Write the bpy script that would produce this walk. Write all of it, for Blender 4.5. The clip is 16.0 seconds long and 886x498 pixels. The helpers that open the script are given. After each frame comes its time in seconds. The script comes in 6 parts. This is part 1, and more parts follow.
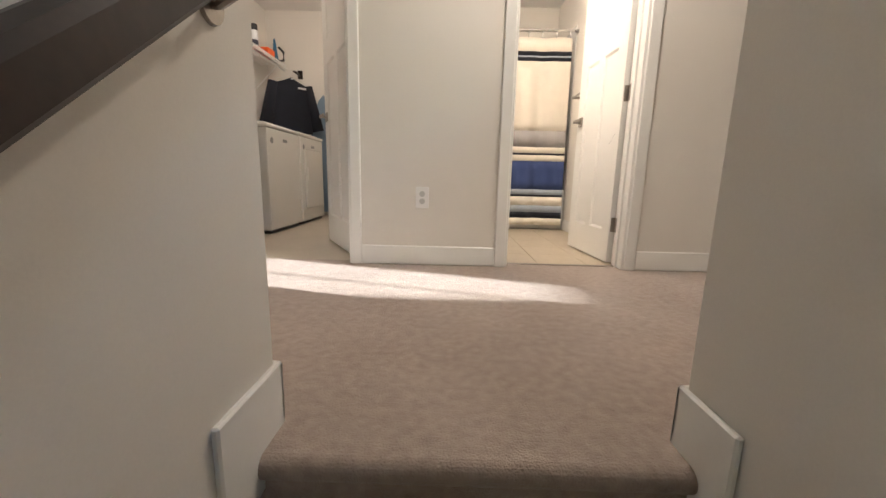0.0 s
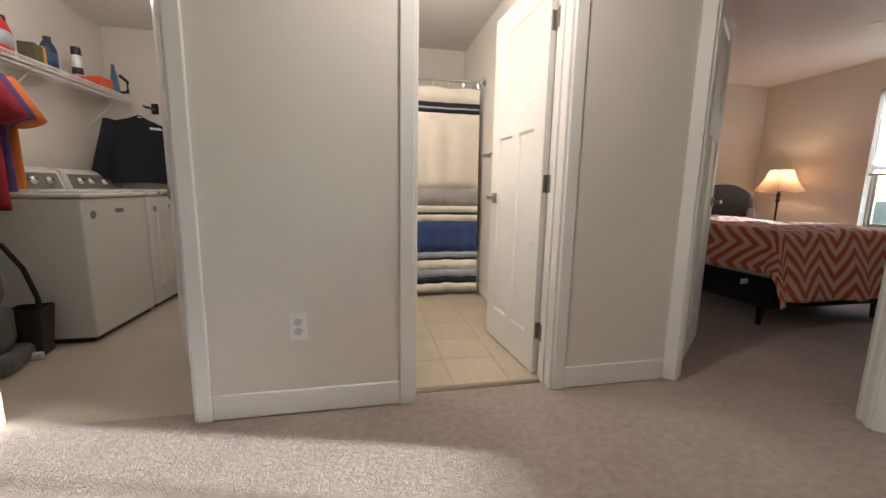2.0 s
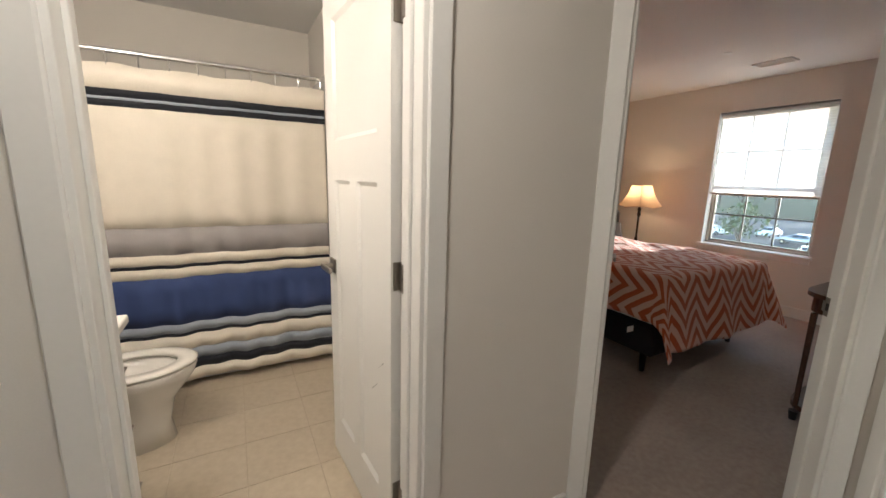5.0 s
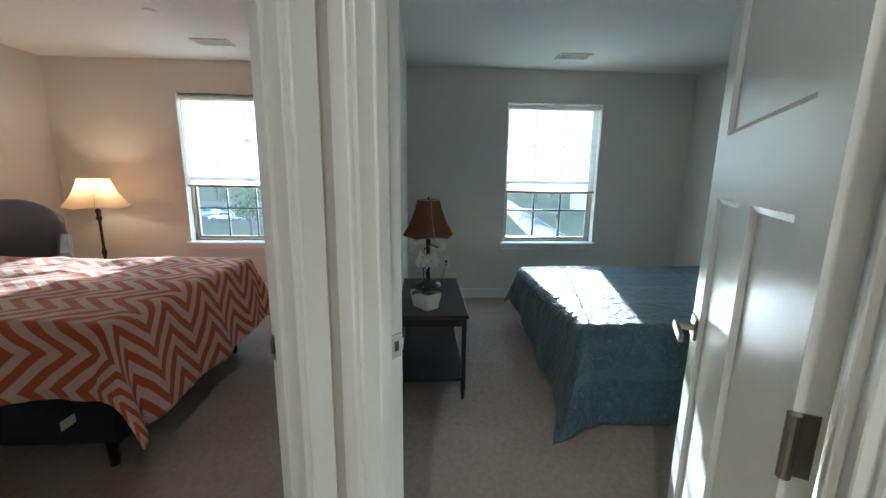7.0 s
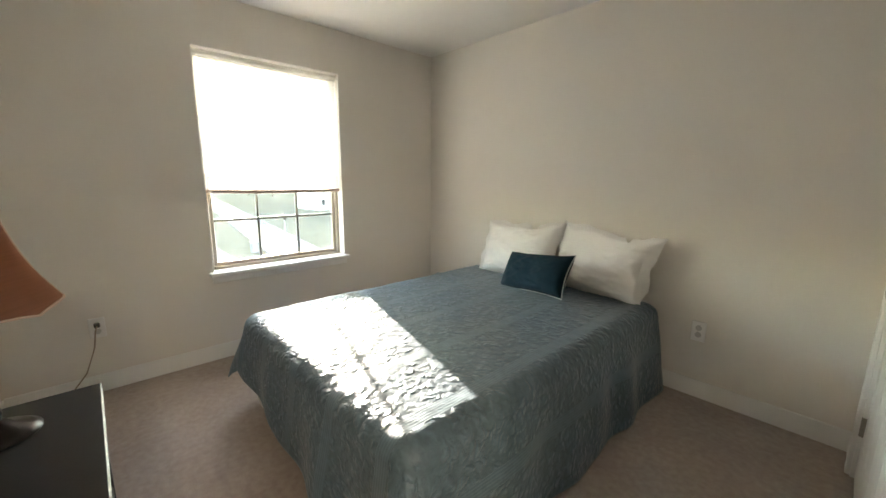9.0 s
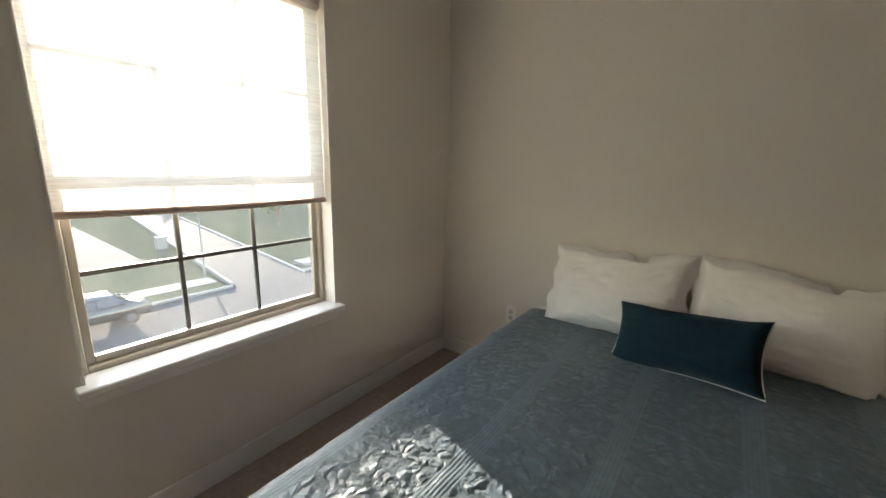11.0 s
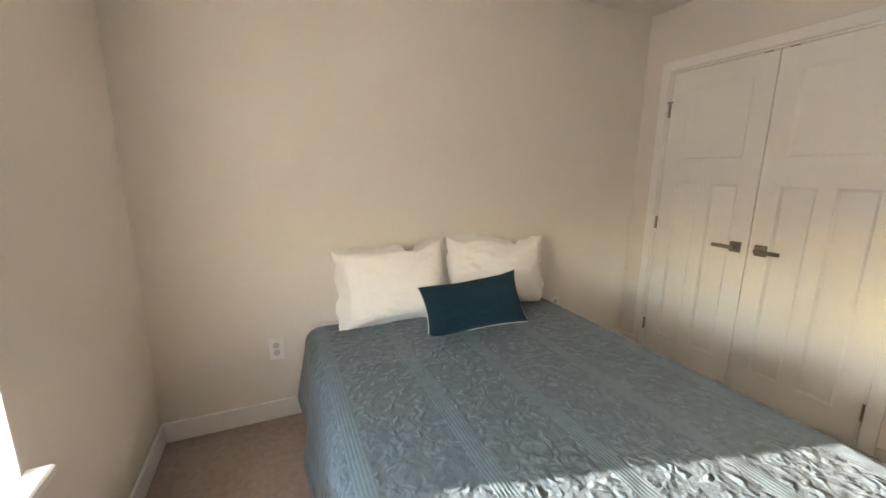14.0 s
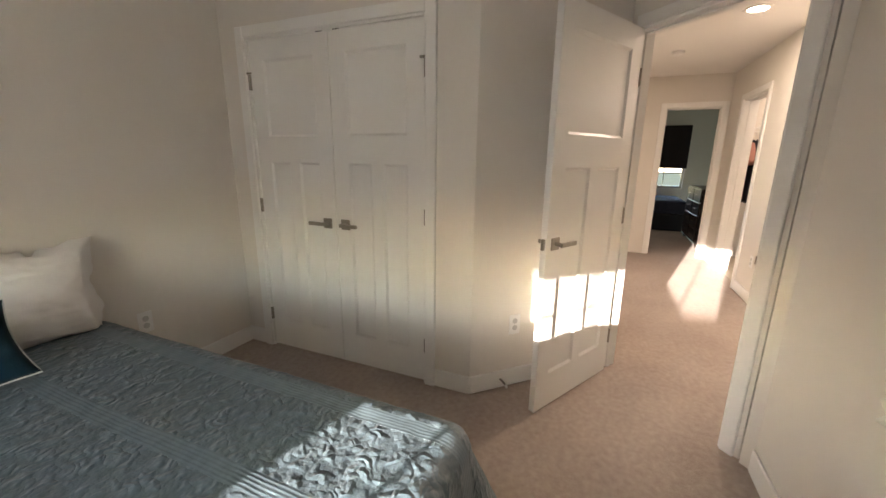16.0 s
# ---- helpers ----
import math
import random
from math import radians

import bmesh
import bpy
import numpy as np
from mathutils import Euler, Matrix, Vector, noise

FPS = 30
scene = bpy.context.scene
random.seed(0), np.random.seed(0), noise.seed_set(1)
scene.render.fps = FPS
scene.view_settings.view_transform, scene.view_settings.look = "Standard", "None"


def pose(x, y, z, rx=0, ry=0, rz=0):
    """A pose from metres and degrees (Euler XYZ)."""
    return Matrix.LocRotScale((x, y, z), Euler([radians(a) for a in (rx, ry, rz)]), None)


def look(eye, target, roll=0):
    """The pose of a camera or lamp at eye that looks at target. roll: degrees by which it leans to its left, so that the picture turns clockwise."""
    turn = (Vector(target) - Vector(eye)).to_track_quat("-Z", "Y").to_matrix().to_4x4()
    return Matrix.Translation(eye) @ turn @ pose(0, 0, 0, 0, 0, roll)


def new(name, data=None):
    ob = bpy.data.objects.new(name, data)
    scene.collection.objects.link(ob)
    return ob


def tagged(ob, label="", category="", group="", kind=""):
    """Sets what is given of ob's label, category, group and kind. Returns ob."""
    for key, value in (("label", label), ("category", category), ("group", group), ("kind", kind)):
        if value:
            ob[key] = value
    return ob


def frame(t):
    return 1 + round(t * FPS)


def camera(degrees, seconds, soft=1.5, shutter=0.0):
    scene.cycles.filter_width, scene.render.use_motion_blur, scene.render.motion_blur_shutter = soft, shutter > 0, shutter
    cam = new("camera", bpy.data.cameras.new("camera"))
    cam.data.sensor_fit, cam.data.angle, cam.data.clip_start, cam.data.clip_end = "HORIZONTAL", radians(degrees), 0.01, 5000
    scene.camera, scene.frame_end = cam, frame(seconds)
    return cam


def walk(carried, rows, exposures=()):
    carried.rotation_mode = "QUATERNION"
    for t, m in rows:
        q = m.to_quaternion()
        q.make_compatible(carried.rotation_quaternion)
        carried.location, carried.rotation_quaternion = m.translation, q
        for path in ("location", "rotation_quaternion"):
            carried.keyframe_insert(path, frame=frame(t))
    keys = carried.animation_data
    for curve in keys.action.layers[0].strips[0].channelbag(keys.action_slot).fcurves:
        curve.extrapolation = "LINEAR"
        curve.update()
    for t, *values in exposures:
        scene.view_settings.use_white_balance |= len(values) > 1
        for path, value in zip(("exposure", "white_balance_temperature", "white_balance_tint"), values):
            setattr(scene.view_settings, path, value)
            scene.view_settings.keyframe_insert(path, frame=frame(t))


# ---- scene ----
cam = camera(98.6, 16.0)
PATH = [
    (0, (0.013, -0.066, 0.516), (-0.016, 1.899, 0.149), 1.3),
    (0.5, (0.081, 0.026, 0.629), (0.175, 1.99, 0.266), 1.0),
    (1, (0.13, 0.199, 0.801), (0.385, 2.151, 0.451), 1.0),
    (1.5, (0.117, 0.396, 0.86), (0.469, 2.337, 0.528), 1.0),
    (2, (0.138, 0.51, 0.992), (0.538, 2.446, 0.684), 1.0),
    (2.5, (0.229, 0.699, 1.069), (0.692, 2.618, 0.748), 1.0),
    (3, (0.256, 0.777, 1.158), (0.76, 2.683, 0.823), 1.1),
    (3.2, (0.262, 0.853, 1.15), (0.774, 2.756, 0.809), 1.0),
    (5.3, (0.697, 1.285, 1.358), (1.817, 2.899, 0.984), 1.3),
    (5.5, (0.753, 1.31, 1.366), (2.02, 2.813, 0.996), 1.0),
    (6, (0.884, 1.381, 1.381), (2.607, 2.329, 1.018), 1.1),
    (6.5, (1.147, 1.376, 1.36), (3.087, 1.694, 0.988), 0.9),
    (7, (1.447, 1.352, 1.362), (3.409, 1.238, 0.988), 0.7),
    (7.5, (1.724, 1.324, 1.379), (3.615, 0.802, 0.989), 0.9),
    (8, (1.952, 1.215, 1.354), (3.692, 0.311, 0.961), 0.8),
    (8.5, (2.228, 1.078, 1.361), (3.823, -0.062, 0.967), 0.8),
    (9, (2.612, 1.026, 1.314), (4.053, -0.312, 0.947), 0.5),
    (9.2, (2.742, 0.997, 1.306), (4.129, -0.396, 0.941), 0.4),
    (11.3, (4.148, 0.578, 1.394), (5.303, -0.988, 0.977), 1.5),
    (11.5, (4.246, 0.535, 1.395), (5.416, -1.036, 0.99), 1.4),
    (12, (4.513, 0.491, 1.383), (5.649, -1.109, 0.993), 1.0),
    (12.5, (4.7, 0.451, 1.368), (5.634, -1.273, 0.974), 0.6),
    (13, (4.868, 0.394, 1.351), (5.325, -1.512, 0.955), 0.8),
    (13.5, (4.899, 0.449, 1.368), (4.803, -1.509, 0.977), 0.4),
    (14, (4.993, 0.558, 1.384), (4.208, -1.237, 0.981), 0.5),
    (14.5, (5.02, 0.654, 1.378), (3.799, -0.878, 0.977), 0.7),
    (15, (4.881, 0.752, 1.384), (3.391, -0.515, 0.965), 0.4),
    (15.5, (4.664, 0.79, 1.38), (2.98, -0.196, 0.945), 0.5),
    (16, (4.36, 0.766, 1.354), (2.565, 0.017, 0.889), 0.7),
]
walk(cam, [(t, look(eye, target, roll)) for t, eye, target, roll in PATH],
     exposures=[(0, 3.75, 6000, 11), (1, 3.3, 5700, 7), (2, 3.2, 5700, 10), (3, 3.2, 5700, 10), (5.5, 3.1, 5700, 6), (6.3, 3.2, 5300, 2), (7, 3.4, 5000, -2), (7.5, 3.6, 5450, 1), (8, 3.98, 5550, 3),
                (8.5, 4.3, 6000, 6), (9.2, 4.55, 6900, 12), (11.3, 3.4, 7100, 15), (12.5, 3.05, 7500, 18), (13.5, 4.05, 7800, 20), (14, 4.7, 7350, 21), (14.5, 4.54, 7400, 20), (16, 4.2, 6900, 19)])

# ---- world, sun and exposure ----
SUN_EL, SUN_AZ = 7.4, 15.2          # degrees above the horizon; turn of the light's way from -x towards +y
world = bpy.data.worlds.new("sky")
scene.world = world
world.use_nodes = True
wn = world.node_tree
sky = wn.nodes.new("ShaderNodeTexSky")
sky.sky_type, sky.sun_disc = "NISHITA", False
sky.dust_density = 0.25
sky.sun_elevation, sky.sun_rotation = radians(SUN_EL + 6), radians(90 + SUN_AZ)
wn.nodes["Background"].inputs[1].default_value = 0.15
wn.links.new(sky.outputs[0], wn.nodes["Background"].inputs[0])
sun_way = Vector((-math.cos(radians(SUN_AZ)) * math.cos(radians(SUN_EL)), math.sin(radians(SUN_AZ)) * math.cos(radians(SUN_EL)), -math.sin(radians(SUN_EL))))
sun = new("sun", bpy.data.lights.new("sun", "SUN"))
sun.data.energy, sun.data.angle, sun.data.color = 2.0, radians(0.6), (1.0, 0.93, 0.82)
sun.matrix_world = look((20, -5, 8), Vector((20, -5, 8)) + sun_way)


def ceiling_lamp(name, x, y, z, watts, color, size=0.07):
    a = new(name, bpy.data.lights.new(name, "POINT"))
    a.data.energy, a.data.color, a.data.shadow_soft_size = watts, color, size
    a.location = (x, y, z)
    return a


WARM = (1.0, 0.84, 0.67)
down = new("hall_downlight_glow", bpy.data.lights.new("hall_downlight_glow", "AREA"))
down.data.shape, down.data.size, down.data.energy, down.data.color = "DISK", 0.13, 1.6, WARM
down.matrix_world = look((0.55, 1.68, 2.452), (0.55, 1.681, 0))
ceiling_lamp("bath_light_glow", -0.10, 2.75, 2.05, 3.0, WARM, 0.12)
ceiling_lamp("laundry_light_glow", -1.2, 3.3, 2.20, 2.0, WARM, 0.12)

# ---- materials ----


def mat(name, color, rough=0.6, metal=0.0, var=0.06, scale=6.0, fine=120.0, bump=0.0, bump_scale=None, color2=None, sheen=0.0, spec=0.5, coat=0.0):
    """A surface with broad and fine variation of its colour, and a fine relief."""
    m = bpy.data.materials.new(name)
    m.use_nodes = True
    nt = m.node_tree
    b = nt.nodes["Principled BSDF"]
    b.inputs["Roughness"].default_value, b.inputs["Metallic"].default_value = rough, metal
    b.inputs["Specular IOR Level"].default_value = spec
    if sheen:
        b.inputs["Sheen Weight"].default_value = sheen
    if coat:
        b.inputs["Coat Weight"].default_value = coat
    tc = nt.nodes.new("ShaderNodeTexCoord")
    n1, n2 = nt.nodes.new("ShaderNodeTexNoise"), nt.nodes.new("ShaderNodeTexNoise")
    n1.inputs["Scale"].default_value, n2.inputs["Scale"].default_value = scale, fine
    n1.inputs["Detail"].default_value = 5
    nt.links.new(tc.outputs["Object"], n1.inputs["Vector"])
    nt.links.new(tc.outputs["Object"], n2.inputs["Vector"])
    add = nt.nodes.new("ShaderNodeMath")
    add.operation = "ADD"
    half = nt.nodes.new("ShaderNodeMath")
    half.operation, half.inputs[1].default_value = "MULTIPLY", 0.5
    nt.links.new(n1.outputs["Fac"], add.inputs[0])
    nt.links.new(n2.outputs["Fac"], add.inputs[1])
    nt.links.new(add.outputs[0], half.inputs[0])
    ramp = nt.nodes.new("ShaderNodeValToRGB")
    c2 = color2 or tuple(min(1, c * (1 + var)) for c in color)
    c1 = color if color2 else tuple(c * (1 - var) for c in color)
    ramp.color_ramp.elements[0].position, ramp.color_ramp.elements[1].position = 0.32, 0.68
    ramp.color_ramp.elements[0].color, ramp.color_ramp.elements[1].color = (*c1, 1), (*c2, 1)
    nt.links.new(half.outputs[0], ramp.inputs[0])
    nt.links.new(ramp.outputs[0], b.inputs["Base Color"])
    if bump:
        bp = nt.nodes.new("ShaderNodeBump")
        bp.inputs["Strength"].default_value, bp.inputs["Distance"].default_value = bump, 0.004
        src = n2
        if bump_scale:
            src = nt.nodes.new("ShaderNodeTexNoise")
            src.inputs["Scale"].default_value, src.inputs["Detail"].default_value = bump_scale, 3
            nt.links.new(tc.outputs["Object"], src.inputs["Vector"])
        nt.links.new(src.outputs["Fac"], bp.inputs["Height"])
        nt.links.new(bp.outputs[0], b.inputs["Normal"])
    return m


M_WALL = mat("wall_paint", (0.76, 0.722, 0.665), 0.75, var=0.025, scale=1.5, bump=0.06, fine=260)
M_CEIL = mat("ceiling_paint", (0.83, 0.81, 0.78), 0.85, var=0.015, scale=1.2, bump=0.15, fine=300)
M_TRIM = mat("trim_paint", (0.84, 0.83, 0.80), 0.32, var=0.015, scale=3, fine=90, bump=0.03)
M_DOOR = mat("door_paint", (0.84, 0.83, 0.80), 0.34, var=0.015, scale=2, fine=150, bump=0.06)
M_CARPET = mat("carpet", (0.325, 0.26, 0.222), 0.95, color2=(0.465, 0.388, 0.338), scale=2.2, fine=32, sheen=0.2, spec=0.1)



def carpet_relief(m):
    """Tufts of two sizes for the cut-pile carpet."""
    nt = m.node_tree
    b = nt.nodes["Principled BSDF"]
    tc = nt.nodes.new("ShaderNodeTexCoord")
    last = None
    for scale, dist, strength in ((58, 0.005, 0.6), (210, 0.004, 0.9)):
        n = nt.nodes.new("ShaderNodeTexNoise")
        n.inputs["Scale"].default_value, n.inputs["Detail"].default_value = scale, 3
        nt.links.new(tc.outputs["Object"], n.inputs["Vector"])
        bp = nt.nodes.new("ShaderNodeBump")
        bp.inputs["Strength"].default_value, bp.inputs["Distance"].default_value = strength, dist
        nt.links.new(n.outputs["Fac"], bp.inputs["Height"])
        if last is not None:
            nt.links.new(last.outputs[0], bp.inputs["Normal"])
        last = bp
    nt.links.new(last.outputs[0], b.inputs["Normal"])


carpet_relief(M_CARPET)
M_NICKEL = mat("satin_nickel", (0.34, 0.31, 0.275), 0.33, metal=1.0, var=0.05, scale=20)
M_PLASTIC = mat("white_plastic", (0.84, 0.83, 0.81), 0.35, var=0.01)
M_SOCKET = mat("ivory_plastic", (0.56, 0.55, 0.53), 0.4, var=0.02)
M_SLOT = mat("dark_slot", (0.03, 0.03, 0.03), 0.6, var=0.1)
M_VINYL = mat("window_vinyl", (0.42, 0.385, 0.315), 0.35, var=0.015)
# muntins darker than the vinyl frame: their backlit shade is put into the colour
M_MUNTIN = mat("muntin_backlit_dark", (0.17, 0.175, 0.155), 0.45, var=0.03)
M_CHROME = mat("chrome", (0.75, 0.75, 0.76), 0.15, metal=1.0, var=0.03)
M_BLACKGAP = mat("shadow_gap_rubber", (0.02, 0.02, 0.02), 0.8, var=0.1)


def glass_mat(name):
    m = bpy.data.materials.new(name)
    m.use_nodes = True
    b = m.node_tree.nodes["Principled BSDF"]
    b.inputs["Base Color"].default_value = (0.84, 0.87, 0.85, 1)
    b.inputs["Transmission Weight"].default_value, b.inputs["Roughness"].default_value, b.inputs["IOR"].default_value = 1.0, 0.0, 1.02
    nt = m.node_tree                     # a thin, uneven film of dust
    dust = nt.nodes.new("ShaderNodeBsdfTranslucent")
    dust.inputs["Color"].default_value = (0.82, 0.80, 0.77, 1)
    tc, no = nt.nodes.new("ShaderNodeTexCoord"), nt.nodes.new("ShaderNodeTexNoise")
    no.inputs["Scale"].default_value, no.inputs["Detail"].default_value = 7.0, 5.0
    rng = nt.nodes.new("ShaderNodeMapRange")
    rng.inputs["From Min"].default_value, rng.inputs["From Max"].default_value = 0.3, 0.7
    rng.inputs["To Min"].default_value, rng.inputs["To Max"].default_value = 0.006, 0.014
    mix = nt.nodes.new("ShaderNodeMixShader")
    nt.links.new(tc.outputs["Object"], no.inputs["Vector"])
    nt.links.new(no.outputs["Fac"], rng.inputs["Value"])
    nt.links.new(rng.outputs[0], mix.inputs[0])
    nt.links.new(b.outputs[0], mix.inputs[1])
    nt.links.new(dust.outputs[0], mix.inputs[2])
    nt.links.new(mix.outputs[0], nt.nodes["Material Output"].inputs["Surface"])
    return m


M_GLASS = glass_mat("window_glass")


def cloth_through(name, color, share, weave=0.0):
    """Thin cloth that lets part of the light through."""
    m = bpy.data.materials.new(name)
    m.use_nodes = True
    nt = m.node_tree
    for n in list(nt.nodes):
        nt.nodes.remove(n)
    out = nt.nodes.new("ShaderNodeOutputMaterial")
    mix = nt.nodes.new("ShaderNodeMixShader")
    d, t = nt.nodes.new("ShaderNodeBsdfDiffuse"), nt.nodes.new("ShaderNodeBsdfTranslucent")
    mix.inputs[0].default_value = share
    tc, n1 = nt.nodes.new("ShaderNodeTexCoord"), nt.nodes.new("ShaderNodeTexNoise")
    mp = nt.nodes.new("ShaderNodeMapping")
    mp.inputs["Scale"].default_value = (1, 2, 60)
    n1.inputs["Scale"].default_value = 4
    ramp = nt.nodes.new("ShaderNodeValToRGB")
    ramp.color_ramp.elements[0].color = (*[c * (1 - weave) for c in color], 1)
    ramp.color_ramp.elements[1].color = (*color, 1)
    ramp.color_ramp.elements[0].position, ramp.color_ramp.elements[1].position = 0.35, 0.65
    nt.links.new(tc.outputs["Object"], mp.inputs[0])
    nt.links.new(mp.outputs[0], n1.inputs["Vector"])
    nt.links.new(n1.outputs["Fac"], ramp.inputs[0])
    nt.links.new(ramp.outputs[0], d.inputs[0])
    nt.links.new(ramp.outputs[0], t.inputs[0])
    nt.links.new(d.outputs[0], mix.inputs[1])
    nt.links.new(t.outputs[0], mix.inputs[2])
    nt.links.new(mix.outputs[0], out.inputs[0])
    return m


M_SHADE = cloth_through("roller_shade_cloth", (0.88, 0.86, 0.825), 0.34, 0.18)

M_HEM = mat("shade_hem_cloth", (0.46, 0.36, 0.30), 0.85, var=0.05, scale=20, bump=0.1)

# ---- mesh helpers ----


def empty(name, label="", category="", group="", kind="", at=None):
    e = new(name)
    e.empty_display_size = 0.1
    if at is not None:
        e.matrix_world = at if isinstance(at, Matrix) else Matrix.Translation(at)
    return tagged(e, label, category, group, kind)


def part(name, bm, material, parent=None, label="", smooth=False):
    """Links a bmesh as one mesh object, in its parent's own coordinates."""
    me = bpy.data.meshes.new(name)
    bmesh.ops.recalc_face_normals(bm, faces=bm.faces)
    bm.to_mesh(me)
    bm.free()
    for mm in (material if isinstance(material, (list, tuple)) else [material]):
        me.materials.append(mm)
    if smooth:
        for p in me.polygons:
            p.use_smooth = True
    ob = new(name, me)
    if parent is not None:
        ob.parent = parent
    if label:
        ob["label"] = label
    return ob


def box(bm, x0, x1, y0, y1, z0, z1, bevel=0.0, m=None, seg=1):
    r = bmesh.ops.create_cube(bm, size=1.0, matrix=Matrix.Translation(((x0 + x1) / 2, (y0 + y1) / 2, (z0 + z1) / 2)) @ Matrix.Diagonal((x1 - x0, y1 - y0, z1 - z0, 1)))
    vs = r["verts"]
    if bevel:
        es = list({e for v in vs for e in v.link_edges})
        g = bmesh.ops.bevel(bm, geom=es, offset=bevel, segments=seg, affect="EDGES", profile=0.5)
        vs = g["verts"]
    if m is not None:
        bmesh.ops.transform(bm, matrix=m, verts=list({v for v in vs}))
    return vs


def bx(*a, **k):
    bm = bmesh.new()
    box(bm, *a, **k)
    return bm


def rod(bm, p0, p1, r, r2=None, seg=12):
    p0, p1 = Vector(p0), Vector(p1)
    d = p1 - p0
    q = d.to_track_quat("Z", "Y").to_matrix().to_4x4()
    bmesh.ops.create_cone(bm, cap_ends=True, segments=seg, radius1=r, radius2=r if r2 is None else r2, depth=d.length, matrix=Matrix.Translation((p0 + p1) / 2) @ q)
    return bm


def lathe(profile, seg=24, bm=None, sx=1.0, sy=1.0):
    """A turned body from (radius, height) pairs."""
    bm = bm or bmesh.new()
    rings = []
    for r, z in profile:
        rings.append([bm.verts.new((sx * r * math.cos(2 * math.pi * i / seg), sy * r * math.sin(2 * math.pi * i / seg), z)) for i in range(seg)])
    for a, b in zip(rings, rings[1:]):
        for i in range(seg):
            bm.faces.new((a[i], a[(i + 1) % seg], b[(i + 1) % seg], b[i]))
    for ring in (rings[0], rings[-1]):
        if len({tuple(round(c, 5) for c in v.co) for v in ring}) > 2:
            bm.faces.new(ring)
    return bm


def tube(points, r, seg=8, bm=None):
    """A round bar along a line of points."""
    bm = bm or bmesh.new()
    pts = [Vector(p) for p in points]
    rings = []
    for i, p in enumerate(pts):
        d = (pts[min(i + 1, len(pts) - 1)] - pts[max(i - 1, 0)]).normalized()
        up = Vector((0, 0, 1)) if abs(d.z) < 0.9 else Vector((1, 0, 0))
        s = d.cross(up).normalized()
        u = s.cross(d)
        rings.append([bm.verts.new(p + r * (math.cos(2 * math.pi * k / seg) * s + math.sin(2 * math.pi * k / seg) * u)) for k in range(seg)])
    for a, b in zip(rings, rings[1:]):
        for k in range(seg):
            bm.faces.new((a[k], a[(k + 1) % seg], b[(k + 1) % seg], b[k]))
    bm.faces.new(rings[0])
    bm.faces.new(rings[-1])
    return bm


def along(ox, oy, ux, uy):
    """A frame with x along (ux, uy) on the plan and y to its left."""
    return Matrix(((ux, -uy, 0, ox), (uy, ux, 0, oy), (0, 0, 1, 0), (0, 0, 0, 1)))


# ---- the plan ----
H = 2.46                      # ceiling height
HEAD = 2.06                   # height of door openings
R2 = math.sqrt(0.5)
BASE_H, BASE_T = 0.115, 0.014
CASE_W, CASE_T = 0.062, 0.018
M_ID = Matrix.Identity(4)
# frames of the walls: x runs along the wall, y points away from the side that the casing faces
F_NORTH = along(-1.92, 2.17, 1, 0)              # hall's north wall, 0.13 thick
F_ORANGE = along(1.695, 2.20, R2, -R2)           # slanted wall with the coral room's door; y to the left = into that room
F_TEAL = along(2.35, 1.55, -R2, -R2)          # slanted wall with the blue room's door; y to its left = into that room


def wall(name, m, length, thick, openings=(), z0=0.0, z1=H, material=None):
    """A wall in the frame m, with openings (x0, x1, bottom, top) that go through it."""
    bm = bmesh.new()
    x = 0.0
    for a, b, lo, hi in sorted(openings):
        if a > x:
            box(bm, x, a, 0, thick, z0, z1, m=m)
        if hi < z1:
            box(bm, a, b, 0, thick, hi, z1, m=m)
        if lo > z0:
            box(bm, a, b, 0, thick, z0, lo, m=m)
        x = b
    if x < length:
        box(bm, x, length, 0, thick, z0, z1, m=m)
    return tagged(part(name, bm, material or M_WALL), kind="structure")


def skirting(name, m, runs, side=-1):
    """Skirting boards along runs (x0, x1) of a wall's frame; side -1: on its near face, else at that depth on the far face."""
    top = empty(name, kind="structure")
    for x0, x1 in runs:
        bm = bmesh.new()
        y0, y1 = (-BASE_T, 0) if side < 0 else (side, side + BASE_T)
        box(bm, x0, x1, y0, y1, 0.004, BASE_H, bevel=0.004, m=m)
        part("baseboard_run", bm, M_TRIM, top)
    return top


